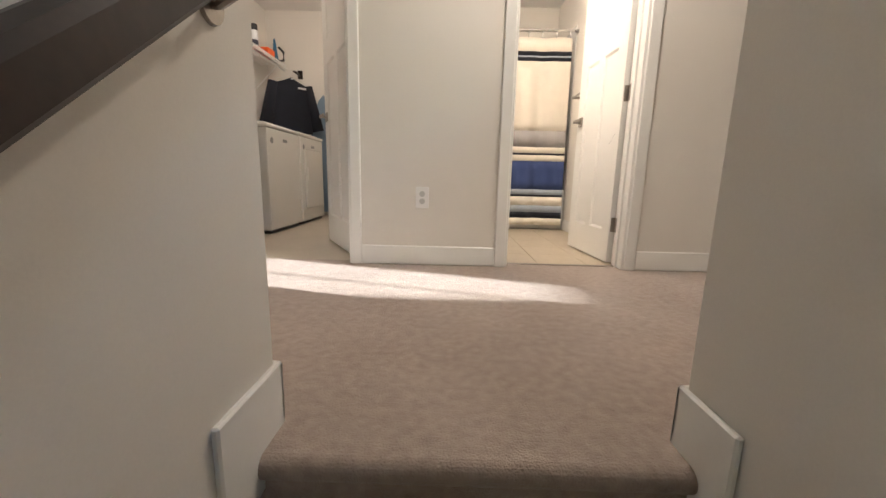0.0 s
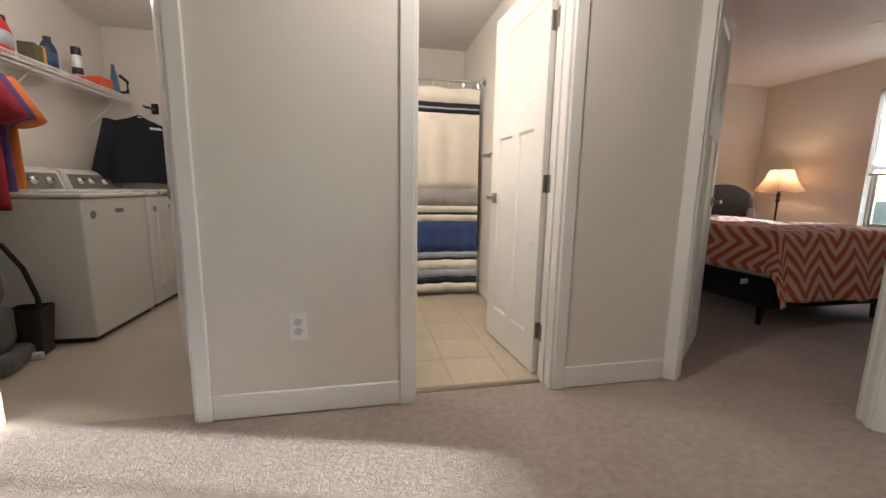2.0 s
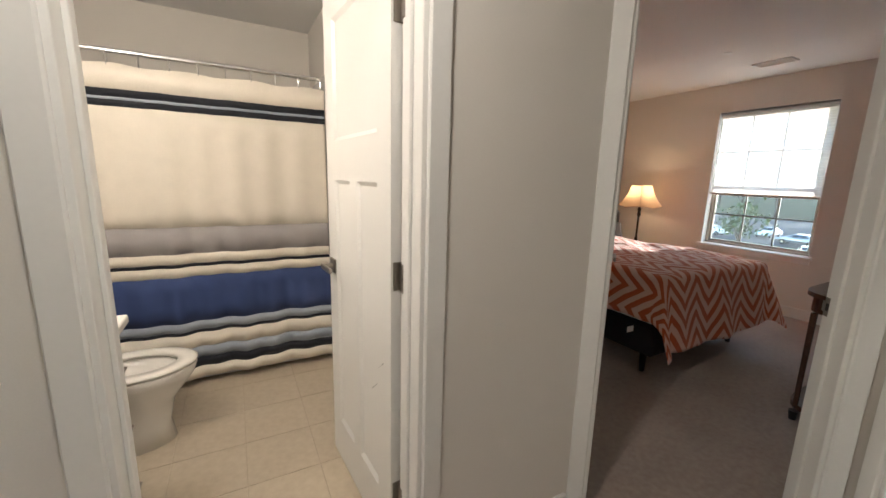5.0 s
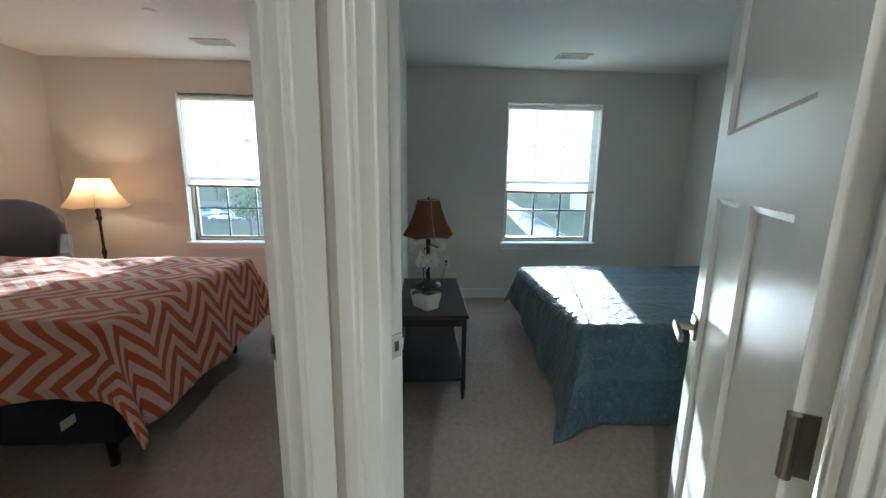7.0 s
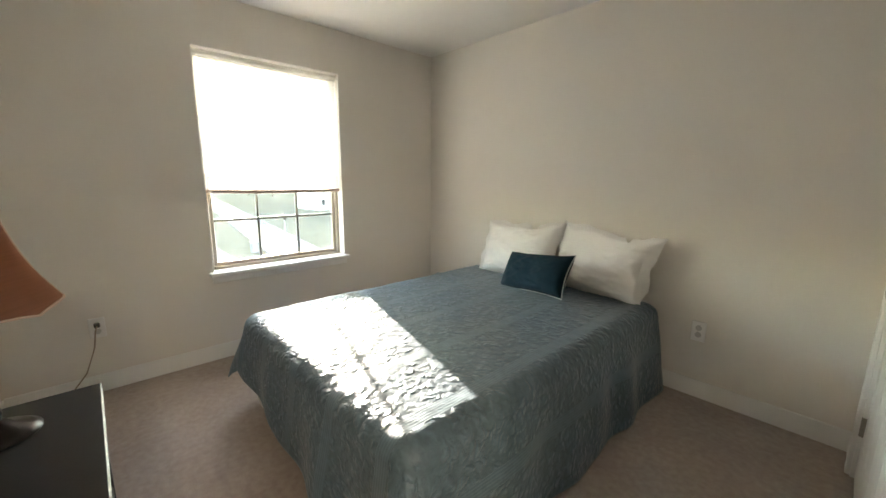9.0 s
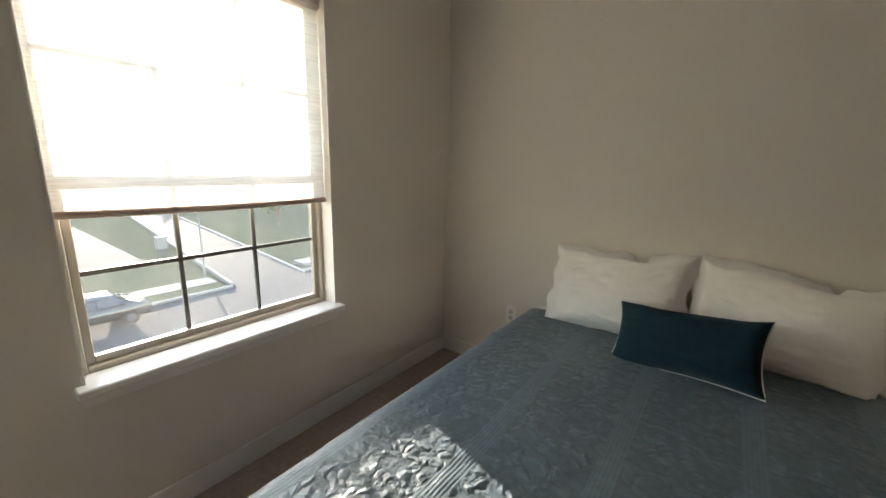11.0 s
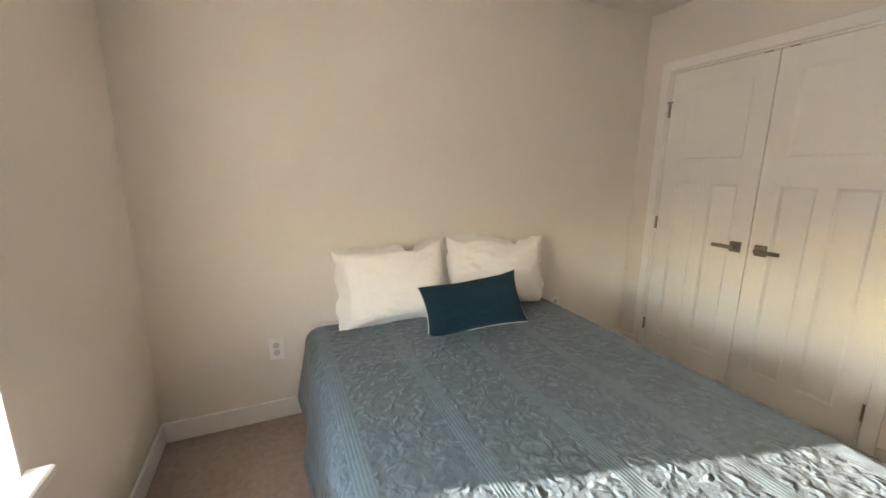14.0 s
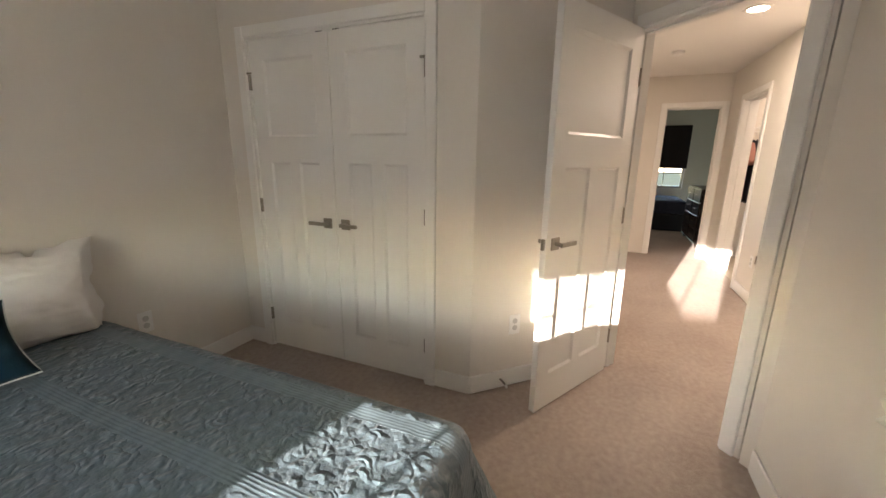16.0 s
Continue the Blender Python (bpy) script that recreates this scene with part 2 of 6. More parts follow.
def door_frame(name, m, a, b, thick, head=HEAD, both=True, far_trim=(True, True)):
    """Jambs, stops and casing of a door opening from a to b along a wall's frame."""
    top = empty(name, kind="structure")
    j = 0.019
    part("jamb", bx(a, a + j, -0.002, thick + 0.002, 0, head, bevel=0.002, m=m), M_TRIM, top)
    part("jamb", bx(b - j, b, -0.002, thick + 0.002, 0, head, bevel=0.002, m=m), M_TRIM, top)
    part("head_jamb", bx(a + j, b - j, -0.002, thick + 0.002, head - j, head, bevel=0.002, m=m), M_TRIM, top)
    sy0, sy1 = thick - 0.075, thick - 0.04
    part("stop", bx(a + j, a + j + 0.011, sy0, sy1, 0, head - j, bevel=0.002, m=m), M_TRIM, top)
    part("stop", bx(b - j - 0.011, b - j, sy0, sy1, 0, head - j, bevel=0.002, m=m), M_TRIM, top)
    part("stop", bx(a + j, b - j, sy0, sy1, head - j - 0.011, head - j, bevel=0.002, m=m), M_TRIM, top)
    r = 0.006
    for y0, y1, far in ((-CASE_T, 0.0, 0), (thick, thick + CASE_T, 1)):
        if far and not both:
            continue
        for k, (x0, x1) in enumerate(((a - CASE_W + r, a + r), (b - r, b + CASE_W - r))):
            if far and not far_trim[k]:
                continue
            bm = bmesh.new()
            box(bm, x0, x1, y0, y1, 0, head + CASE_W - r, bevel=0.004, m=m)
            part("casing", bm, M_TRIM, top)
        x0, x1 = a + r, b - r
        part("head_casing", bx(x0, x1, y0, y1, head - r, head + CASE_W - r, bevel=0.004, m=m), M_TRIM, top)
    return top


def lever(parent, x, y, z, way, flip=1):
    """A square rose and a flat lever on the face y, pointing along way."""
    rose = part("rose", bx(x - 0.032, x + 0.032, min(y, y + flip * 0.009), max(y, y + flip * 0.009), z - 0.032, z + 0.032, bevel=0.003), M_NICKEL, parent, "satin nickel square rose")
    bm = bmesh.new()
    rod(bm, (x, y, z), (x, y + flip * 0.05, z), 0.011)
    part("neck", bm, M_NICKEL, rose)
    x0, x1 = sorted((x - way * 0.014, x + way * 0.112))
    part("lever", bx(x0, x1, min(y + flip * 0.042, y + flip * 0.056), max(y + flip * 0.042, y + flip * 0.056), z - 0.011, z + 0.011, bevel=0.003), M_NICKEL, rose, "satin nickel flat lever")


def hinge(parent, y, z, high=0.09):
    """Knuckle and the leaf let into the door's edge."""
    bm = bmesh.new()
    rod(bm, (-0.007, y, z - high / 2), (-0.007, y, z + high / 2), 0.008)
    box(bm, -0.0025, 0.0005, min(y, -y * 0.6), max(y, -y * 0.6), z - high / 2, z + high / 2, bevel=0.0008)
    part("hinge", bm, M_NICKEL, parent, "satin nickel butt hinge")


def jamb_leaves(m, x, y):
    """Hinge leaves let into the jamb at x, up to its edge at y."""
    for z in (0.25, 1.03, 1.80):
        h = tagged(part("hinge_leaf", bx(x - 0.0022, x + 0.0022, y - 0.036, y + 0.002, z - 0.045, z + 0.045, bevel=0.002, m=m), M_NICKEL), "satin nickel hinge leaf screwed to a door jamb", "hinge", "door hinges")
        for dz in (-0.028, 0.0, 0.028):
            part("screw", bx(x - 0.0028, x + 0.0028, y - 0.022 + 0.006 * (dz == 0), y - 0.016 + 0.006 * (dz == 0), z + dz - 0.003, z + dz + 0.003, m=m), M_SLOT, h)


def panel_door(name, m, width, high=2.03, thick=0.035, label="", sides=(1, 1), knob=True, hinges=True, kind="structure", handle_z=0.945, mirror=False):
    """A three-panel door: one wide panel above two tall ones. x runs from the hinge, y is the thickness, in the frame m."""
    d = empty(name, label, "door", kind=kind, at=m)
    st, top, mid, bot = 0.105, 0.115, 0.155, 0.20
    zmid = high - 0.57
    half = thick / 2
    for nm, x0, x1, z0, z1 in (("stile", 0, st, 0, high), ("stile", width - st, width, 0, high), ("top_rail", st, width - st, high - top, high), ("lock_rail", st, width - st, zmid - mid, zmid), ("bottom_rail", st, width - st, 0, bot), ("mullion", width / 2 - 0.038, width / 2 + 0.038, bot, zmid - mid)):
        part(nm, bx(x0, x1, -half, half, z0 + 0.01, z1 + 0.01), M_DOOR, d)
    for x0, x1, z0, z1 in ((st, width - st, zmid, high - top), (st, width / 2 - 0.038, bot, zmid - mid), (width / 2 + 0.038, width - st, bot, zmid - mid)):
        bm = bmesh.new()
        box(bm, x0, x1, -half + 0.011, half - 0.011, z0 + 0.01, z1 + 0.01)
        panel = part("door_panel", bm, M_DOOR, d)
        g = 0.014
        for sgn in (-1, 1):
            bm = bmesh.new()
            yo, yi = sgn * half, sgn * (half - 0.011)
            o = [bm.verts.new((xx, yo - sgn * 0.0005, zz + 0.01)) for xx, zz in ((x0, z0), (x1, z0), (x1, z1), (x0, z1))]
            i = [bm.verts.new((xx, yi + sgn * 0.0008, zz + 0.01)) for xx, zz in ((x0 + g, z0 + g), (x1 - g, z0 + g), (x1 - g, z1 - g), (x0 + g, z1 - g))]
            for k in range(4):
                bm.faces.new((o[k], o[(k + 1) % 4], i[(k + 1) % 4], i[k]))
            part("moulding", bm, M_DOOR, panel)
    if knob:
        for s, on in zip((-1, 1), sides):
            if on:
                lever(d, width - 0.065, s * half, handle_z, -1, s)
        part("latch", bx(width - 0.001, width + 0.012, -0.009, 0.009, handle_z - 0.028, handle_z + 0.028, bevel=0.002), M_NICKEL, d)
    if hinges:
        for z in (0.25, 1.03, 1.80):
            hinge(d, -half if not mirror else half, z)
    return d


def outlet(name, m, label="white duplex wall outlet with a cover plate", switch=False):
    """A cover plate whose face is the frame's x-z plane, looking along -y."""
    o = empty(name, label, "light switch" if switch else "outlet", at=m)
    part("cover_plate", bx(-0.038, 0.038, -0.006, 0.0, -0.062, 0.062, bevel=0.003), M_PLASTIC, o)
    if switch:
        part("rocker", bx(-0.016, 0.016, -0.011, -0.0065, -0.034, 0.034, bevel=0.003), M_PLASTIC, o)
    else:
        for z in (-0.021, 0.021):
            f = part("socket", lathe([(0.0165, 0), (0.0165, 0.003), (0.0, 0.003)], 18), M_SOCKET, o)
            f.matrix_local = pose(0, -0.0062, z, 90, 0, 0)
            for x in (-0.006, 0.006):
                part("slot", bx(x - 0.0017, x + 0.0017, -0.0102, -0.0094, z - 0.001, z + 0.008), M_SLOT, f).matrix_local = f.matrix_local.inverted()
    return o


# floors
def slab(name, pts, z0, z1, material):
    bm = bmesh.new()
    lo = [bm.verts.new((x, y, z0)) for x, y in pts]
    hi = [bm.verts.new((x, y, z1)) for x, y in pts]
    bm.faces.new(lo)
    bm.faces.new(hi)
    for k in range(len(pts)):
        bm.faces.new((lo[k], lo[(k + 1) % len(pts)], hi[(k + 1) % len(pts)], hi[k]))
    return tagged(part(name, bm, material), kind="structure")


NOSE = 0.562
slab("floor_carpet", [(-6, 0.52), (-0.34, 0.52), (-0.34, NOSE), (0.487, NOSE), (0.487, 0.52), (5.8, 0.52), (5.8, 5.2), (1.28, 5.2), (1.28, 2.24), (-0.34, 2.24), (-6, 2.24)], -0.25, 0.0, M_CARPET)
slab("floor_carpet_bedroom", [(1.4, -1.8), (5.8, -1.8), (5.8, 0.52), (1.4, 0.52)], -0.25, 0.0, M_CARPET)
M_VINYLFLOOR = mat("laundry_vinyl", (0.50, 0.44, 0.36), 0.45, var=0.08, scale=3, fine=60, bump=0.05)
slab("floor_laundry", [(-2.43, 2.24), (-0.34, 2.24), (-0.34, 5.1), (-2.43, 5.1)], -0.25, -0.002, M_VINYLFLOOR)
slab("ceiling", [(-6, -3.2), (5.8, -3.2), (5.8, 5.3), (-6, 5.3)], H, H + 0.2, M_CEIL)

# walls of the hall
LA0, LA1, BA0, BA1 = 0.56, 1.36, 2.262, 2.98
wall("wall_hall_north", F_NORTH, 3.65, 0.13, [(LA0, LA1, 0, HEAD), (BA0, BA1, 0, HEAD)])
wall("wall_slant_coral", F_ORANGE, 0.923, 0.13, [(0.085, 0.825, 0, HEAD)])
wall("wall_slant_blue", F_TEAL, 1.457, 0.115, [(0.075, 0.88, 0, HEAD)])
wall("wall_hall_south", along(1.42, 0.52, -1, 0), 0.82, 0.115)
wall("wall_stair_side", along(-0.34, 0.65, 0, -1), 3.6, 0.115).matrix_world = Matrix.Translation((-0.115, 0, 0))
wall("wall_hall_south_west", along(-0.455, 0.65, -1, 0), 1.5, 0.115)
wall("wall_hall_west", along(-1.92, 0.6, 0, 1), 1.57, 0.115, [(0.83, 1.50, 0, HEAD)])
door_frame("door_laundry_frame", F_NORTH, LA0, LA1, 0.13)
door_frame("door_bath_frame", F_NORTH, BA0, BA1, 0.13, far_trim=(True, False))
door_frame("door_coral_frame", F_ORANGE, 0.085, 0.825, 0.13)
door_frame("door_blue_frame", F_TEAL, 0.075, 0.88, 0.115, far_trim=(True, False))
door_frame("door_west_frame", along(-1.92, 0.6, 0, 1), 0.83, 1.50, 0.115)
skirting("baseboard_hall_north", F_NORTH, [(0, LA0 - 0.056), (LA1 + 0.056, BA0 - 0.056), (BA1 + 0.056, 3.612)])
skirting("baseboard_hall_south", along(1.42, 0.52, -1, 0), [(0, 0.84)])

# blue room
XE = 5.61
WT = (-0.575, 0.435, 0.645, 2.13)
WO = (2.785, 3.80, 0.645, 2.15)
F_EAST = along(XE, 5.2, 0, -1)
wall("wall_east", F_EAST, 7.0, 0.20, [(5.2 - WO[1], 5.2 - WO[0], WO[2], WO[3]), (5.2 - WT[1], 5.2 - WT[0], WT[2], WT[3])])
wall("wall_blue_south", along(XE, -1.58, -1, 0), 4.3, 0.115)
F_CLOSET = along(2.46, -1.58, 0, 1)
CL0, CL1 = 0.205, 1.455
wall("wall_closet", F_CLOSET, 1.73, 0.115, [(CL0, CL1, 0, HEAD)])
F_ANG = along(2.46, 0.15, -R2, R2)
wall("wall_blue_slant", F_ANG, 0.945, 0.08)
bm = bmesh.new()
box(bm, 2.49, XE, 1.50, 1.615, 0, H)
tagged(part("wall_between_bedrooms", bm, M_WALL), kind="structure")
slab("wall_between_end", [(2.49, 1.50), (2.455, 1.466), (2.36, 1.552), (2.45, 1.65), (2.49, 1.615)], 0, H, M_WALL)
door_frame("closet_frame", F_CLOSET, CL0, CL1, 0.115, both=False)
skirting("baseboard_east", F_EAST, [(0.17, 3.58), (3.71, 6.77)])
skirting("baseboard_blue_south", along(XE, -1.58, -1, 0), [(0.0, 3.14)], side=-1)
skirting("baseboard_closet", F_CLOSET, [(0.0, CL0 - 0.057), (CL1 + 0.057, 1.735)])
skirting("baseboard_blue_slant", F_ANG, [(0.0, 0.86)])
skirting("baseboard_partition", along(2.50, 1.50, 1, 0), [(0.0, 3.09)])

# coral room, bath, laundry and the far room
wall("wall_coral_north", along(1.28, 5.03, 1, 0), 4.33, 0.12)
wall("wall_bath_east", along(1.335, 2.30, 0, 1), 2.73, 0.115)
wall("wall_bath_west", along(-0.28, 2.30, 0, 1), 2.73, 0.115)
wall("wall_bath_north", along(-0.40, 4.76, 1, 0), 1.62, 0.12)
wall("wall_laundry_west", along(-2.28, 2.30, 0, 1), 2.9, 0.115)
wall("wall_laundry_north", along(-2.38, 4.95, 1, 0), 1.99, 0.115)
wall("wall_far_west", along(-5.6, 0.6, 0, 1), 4.6, 0.2, [(1.0, 1.75, 0.75, 2.05)])
wall("wall_far_south", along(-1.92, 0.72, -1, 0), 3.8, 0.12)
wall("wall_far_north", along(-5.7, 3.6, 1, 0), 3.3, 0.12)

# stairs
STEP_R, STEP_T = 0.182, 0.245
for k in range(1, 10):
    y1 = NOSE - STEP_T * (k - 1)
    bm = bmesh.new()
    box(bm, -0.34, 0.487, y1 - STEP_T - 0.02, y1, -STEP_R * k - 0.5, -STEP_R * k, bevel=0.02, seg=2)
    tagged(part("stair_tread_%d" % k, bm, M_CARPET), kind="structure")
wall("wall_stair_end", along(-0.6, -2.6, 1, 0), 1.4, 0.1, z0=-2.5)
wall("wall_stair_lower", along(-0.455, 0.65, 0, -1), 3.5, 0.11, z0=-2.5, z1=-0.0).matrix_world = Matrix.Translation((0.004, 0, 0))
bm = bmesh.new()
box(bm, 0.487, 0.607, -2.6, 0.622, -2.5, 0.895)
half_wall = tagged(part("half_wall", bm, M_WALL), kind="structure")
tagged(part("half_wall_cap", bx(0.453, 0.641, -2.6, 0.656, 0.945, 0.966, bevel=0.005), M_TRIM), kind="structure")
tagged(part("half_wall_apron", bx(0.473, 0.621, -2.6, 0.637, 0.887, 0.945, bevel=0.004), M_TRIM), kind="structure")
wall("wall_stair_east", along(1.5, 0.52, 0, -1), 3.1, 0.1, z0=-2.5)

# ---- doors ----
DL = "white painted panel door with satin nickel lever, standing open"
panel_door("door_blue", pose(1.85, 0.865, 0, 0, 0, -28.6), 0.725, label=DL, mirror=True)
panel_door("door_coral", pose(1.844, 2.237, 0, 0, 0, 38), 0.71, label=DL)
panel_door("door_bath", pose(1.035, 2.330, 0, 0, 0, 94), 0.655, label=DL)
panel_door("door_laundry", pose(-0.575, 2.322, 0, 0, 0, 119), 0.755, label=DL, mirror=True)
jamb_leaves(F_TEAL, 0.88 - 0.0195, 0.113)
jamb_leaves(F_ORANGE, 0.085 + 0.0195, 0.128)
jamb_leaves(F_NORTH, BA1 - 0.0195, 0.128)
jamb_leaves(F_NORTH, LA1 - 0.0195, 0.128)
WCL = (CL1 - CL0 - 0.045) / 2
panel_door("closet_door", F_CLOSET @ pose(CL0 + 0.02, 0.03, 0), WCL, label="white painted panel closet door, closed", sides=(1, 0))
dd = panel_door("closet_door", F_CLOSET @ pose(CL1 - 0.02, 0.03, 0, 0, 0, 180), WCL, label="white painted panel closet door, closed", sides=(0, 1), mirror=True)

# ---- windows ----


def sash_window(name, y0, y1, z0, z1):
    """A double-hung window in the east wall, with muntins, a sill and a half-drawn roller shade."""
    w = empty(name, kind="structure")
    xg = XE + 0.10
    f = 0.024
    part("window_frame", bx(xg - 0.02, xg + 0.06, y0, y0 + f, z0, z1, bevel=0.004), M_VINYL, w)
    part("window_frame", bx(xg - 0.02, xg + 0.06, y1 - f, y1, z0, z1, bevel=0.004), M_VINYL, w)
    part("window_frame", bx(xg - 0.02, xg + 0.06, y0 + f, y1 - f, z1 - f, z1, bevel=0.004), M_VINYL, w)
    part("window_frame", bx(xg - 0.02, xg + 0.06, y0 + f, y1 - f, z0, z0 + f, bevel=0.004), M_VINYL, w)
    zm = 1.325
    for sash, lo, hi, dx in (("lower_sash", z0 + f, zm, 0.0), ("upper_sash", zm - 0.01, z1 - f, 0.032)):
        a, b, s = y0 + f, y1 - f, 0.027
        bm = bmesh.new()
        for u0, u1, v0, v1 in ((a, a + s, lo, hi), (b - s, b, lo, hi), (a + s, b - s, lo, lo + s), (a + s, b - s, hi - s, hi)):
            box(bm, xg + dx, xg + dx + 0.028, u0, u1, v0, v1, bevel=0.003)
        sa = part(sash, bm, M_VINYL, w)
        iy = (b - a - 2 * s) / 3
        for k in (1, 2):
            yy = a + s + iy * k
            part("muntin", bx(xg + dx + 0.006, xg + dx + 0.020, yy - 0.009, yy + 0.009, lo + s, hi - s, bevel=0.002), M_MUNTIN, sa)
        zz = (lo + hi) / 2
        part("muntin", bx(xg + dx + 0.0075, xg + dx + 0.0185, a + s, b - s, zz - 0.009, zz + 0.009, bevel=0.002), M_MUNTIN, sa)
        g = part("pane", bx(xg + dx + 0.012, xg + dx + 0.0145, a + s, b - s, lo + s, hi - s), M_GLASS, sa)
        g.visible_shadow = False
    part("window_sill", bx(XE - 0.055, xg - 0.02, y0 - 0.03, y1 + 0.03, z0 - 0.026, z0 + 0.003, bevel=0.005), M_TRIM, w)
    part("apron", bx(XE - 0.016, XE, y0 - 0.015, y1 + 0.015, z0 - 0.075, z0 - 0.027, bevel=0.003), M_TRIM, w)
    for yy in (y0, y1):
        part("reveal", bx(XE - 0.002, xg - 0.02, yy - (0.006 if yy == y0 else 0.0), yy + (0.006 if yy == y1 else 0.0), z0, z1), M_TRIM, w)
    part("reveal", bx(XE - 0.002, xg - 0.02, y0, y1, z1, z1 + 0.006), M_TRIM, w)
    return w


def roller_shade(y0, y1, z1, drop, sag):
    s = empty("roller_shade", "translucent cream roller shade drawn half down the window", "blind")
    x = XE + 0.045
    n = 24
    bm = bmesh.new()
    rows = []
    for i in range(n + 1):
        t = i / n
        yy = y0 + (y1 - y0) * t
        low = drop + sag * (math.sin(math.pi * t) * -0.6 + t * 0.3)
        row = []
        for k in range(9):
            z = z1 - 0.03 + (low - z1 + 0.03) * k / 8
            row.append(bm.verts.new((x + 0.004 * math.sin(3 * t * math.pi) * (k / 8), yy, z)))
        rows.append(row)
    for a, b in zip(rows, rows[1:]):
        for k in range(8):
            bm.faces.new((a[k], a[k + 1], b[k + 1], b[k]))
    part("shade_cloth", bm, M_SHADE, s, smooth=True)
    part("hem_bar", tube([(x - 0.004, y0 + (y1 - y0) * i / n, drop + sag * (math.sin(math.pi * i / n) * -0.6 + i / n * 0.3)) for i, r in enumerate(rows)], 0.013), M_HEM, s)
    part("roller", rod(bmesh.new(), (x, y0, z1 - 0.028), (x, y1, z1 - 0.028), 0.022), M_SHADE, s)
    return s


sash_window("window_1", *WT)
sash_window("window_2", *WO)
roller_shade(WT[0] + 0.006, WT[1] - 0.006, WT[3], 1.205, 0.012)
roller_shade(WO[0] + 0.006, WO[1] - 0.006, WO[3], 1.235, 0.006)

# closet hinges, hinge stops and ball catches
for xc, way in ((CL0 + 0.013, 1), (CL1 - 0.013, -1)):
    for z in (0.25, 1.03, 1.80):
        h = tagged(part("closet_hinge", rod(bmesh.new(), F_CLOSET @ Vector((xc, 0.006, z - 0.045)), F_CLOSET @ Vector((xc, 0.006, z + 0.045)), 0.009), M_NICKEL), "satin nickel closet door hinge", "hinge", "closet door hinges")
        if z > 1.5:
            part("hinge_stop", bx(xc - 0.028, xc + 0.028, -0.010, 0.002, z + 0.046, z + 0.058, bevel=0.003, m=F_CLOSET), M_NICKEL, h)
for dx in (-0.06, 0.06):
    tagged(part("ball_catch", bx((CL0 + CL1) / 2 + dx - 0.022, (CL0 + CL1) / 2 + dx + 0.022, 0.010, 0.03, HEAD - 0.022, HEAD - 0.012, m=F_CLOSET), M_SLOT), "dark metal ball catch over a closet door", "door catch", "closet ball catches")

# ---- strike plates, outlets, vents and small fixtures of the walls ----


def strike_plate(m):
    s = tagged(part("strike_plate", bx(-0.0015, 0.0015, -0.016, 0.016, -0.032, 0.032, bevel=0.001), M_NICKEL), "satin nickel strike plate let into a door jamb", "strike plate")
    s.matrix_world = m
    h = part("latch_hole", bx(-0.0022, 0.0022, -0.007, 0.007, -0.013, 0.013), M_SLOT, s)
    part("lip", bx(-0.003, 0.0012, 0.014, 0.024, -0.018, 0.018, bevel=0.001), M_NICKEL, s)
    return s


strike_plate(F_ORANGE @ pose(0.825 - 0.0195, 0.112, 0.94))
strike_plate(F_TEAL @ pose(0.075 + 0.0195, 0.097, 0.94))
outlet("outlet", F_NORTH @ pose(1.92 - 0.148, 0, 0.40))
outlet("outlet", along(5.05, -1.58, -1, 0) @ pose(0, 0, 0.42))
outlet("outlet", along(3.15, -1.58, -1, 0) @ pose(0, 0, 0.42))
outlet("outlet", F_ANG @ pose(0.287, 0, 0.40))
o = outlet("outlet", F_EAST @ pose(5.2 - 1.075, 0, 0.41), "white wall outlet with a lamp plug in it")
part("plug", bx(-0.014, 0.014, -0.035, -0.009, 0.008, 0.034, bevel=0.004), M_SLOT, o)
outlet("light_switch", Matrix.Translation((3.09, 1.50, 1.22)) @ Matrix.Diagonal((0.86, 1, 0.86, 1)), "white rocker light switch on the bedroom wall", switch=True)
M_CORD = mat("clear_brown_cord", (0.30, 0.24, 0.18), 0.4, var=0.1)
tagged(part("lamp_cord", tube([(5.578, 1.075, 0.43), (5.57, 1.085, 0.40), (5.575, 1.10, 0.30), (5.56, 1.15, 0.16), (5.50, 1.25, 0.05), (5.3, 1.40, 0.012), (4.6, 1.47, 0.012)], 0.004), M_CORD), "thin brown lamp cord hanging from the outlet", "cord")


def ceiling_vent(x, y, label):
    v = empty("ceiling_vent", label, "vent", at=pose(x, y, H) @ Matrix.Diagonal((0.8, 0.8, 1, 1)))
    bm = bmesh.new()
    for x0, x1, y0, y1 in ((-0.10, 0.10, -0.19, -0.165), (-0.10, 0.10, 0.165, 0.19), (-0.10, -0.075, -0.165, 0.165), (0.075, 0.10, -0.165, 0.165)):
        box(bm, x0, x1, y0, y1, -0.012, 0, bevel=0.003)
    part("vent_frame", bm, M_TRIM, v)
    part("backing", bx(-0.075, 0.075, -0.165, 0.165, -0.003, -0.0005), M_SLOT, v)
    for k in range(8):
        xx = -0.066 + k * 0.019
        part("slat", bx(-0.008, 0.008, -0.165, 0.165, -0.001, 0.001, m=pose(xx, 0, -0.007, 0, 38, 0)), M_TRIM, v)


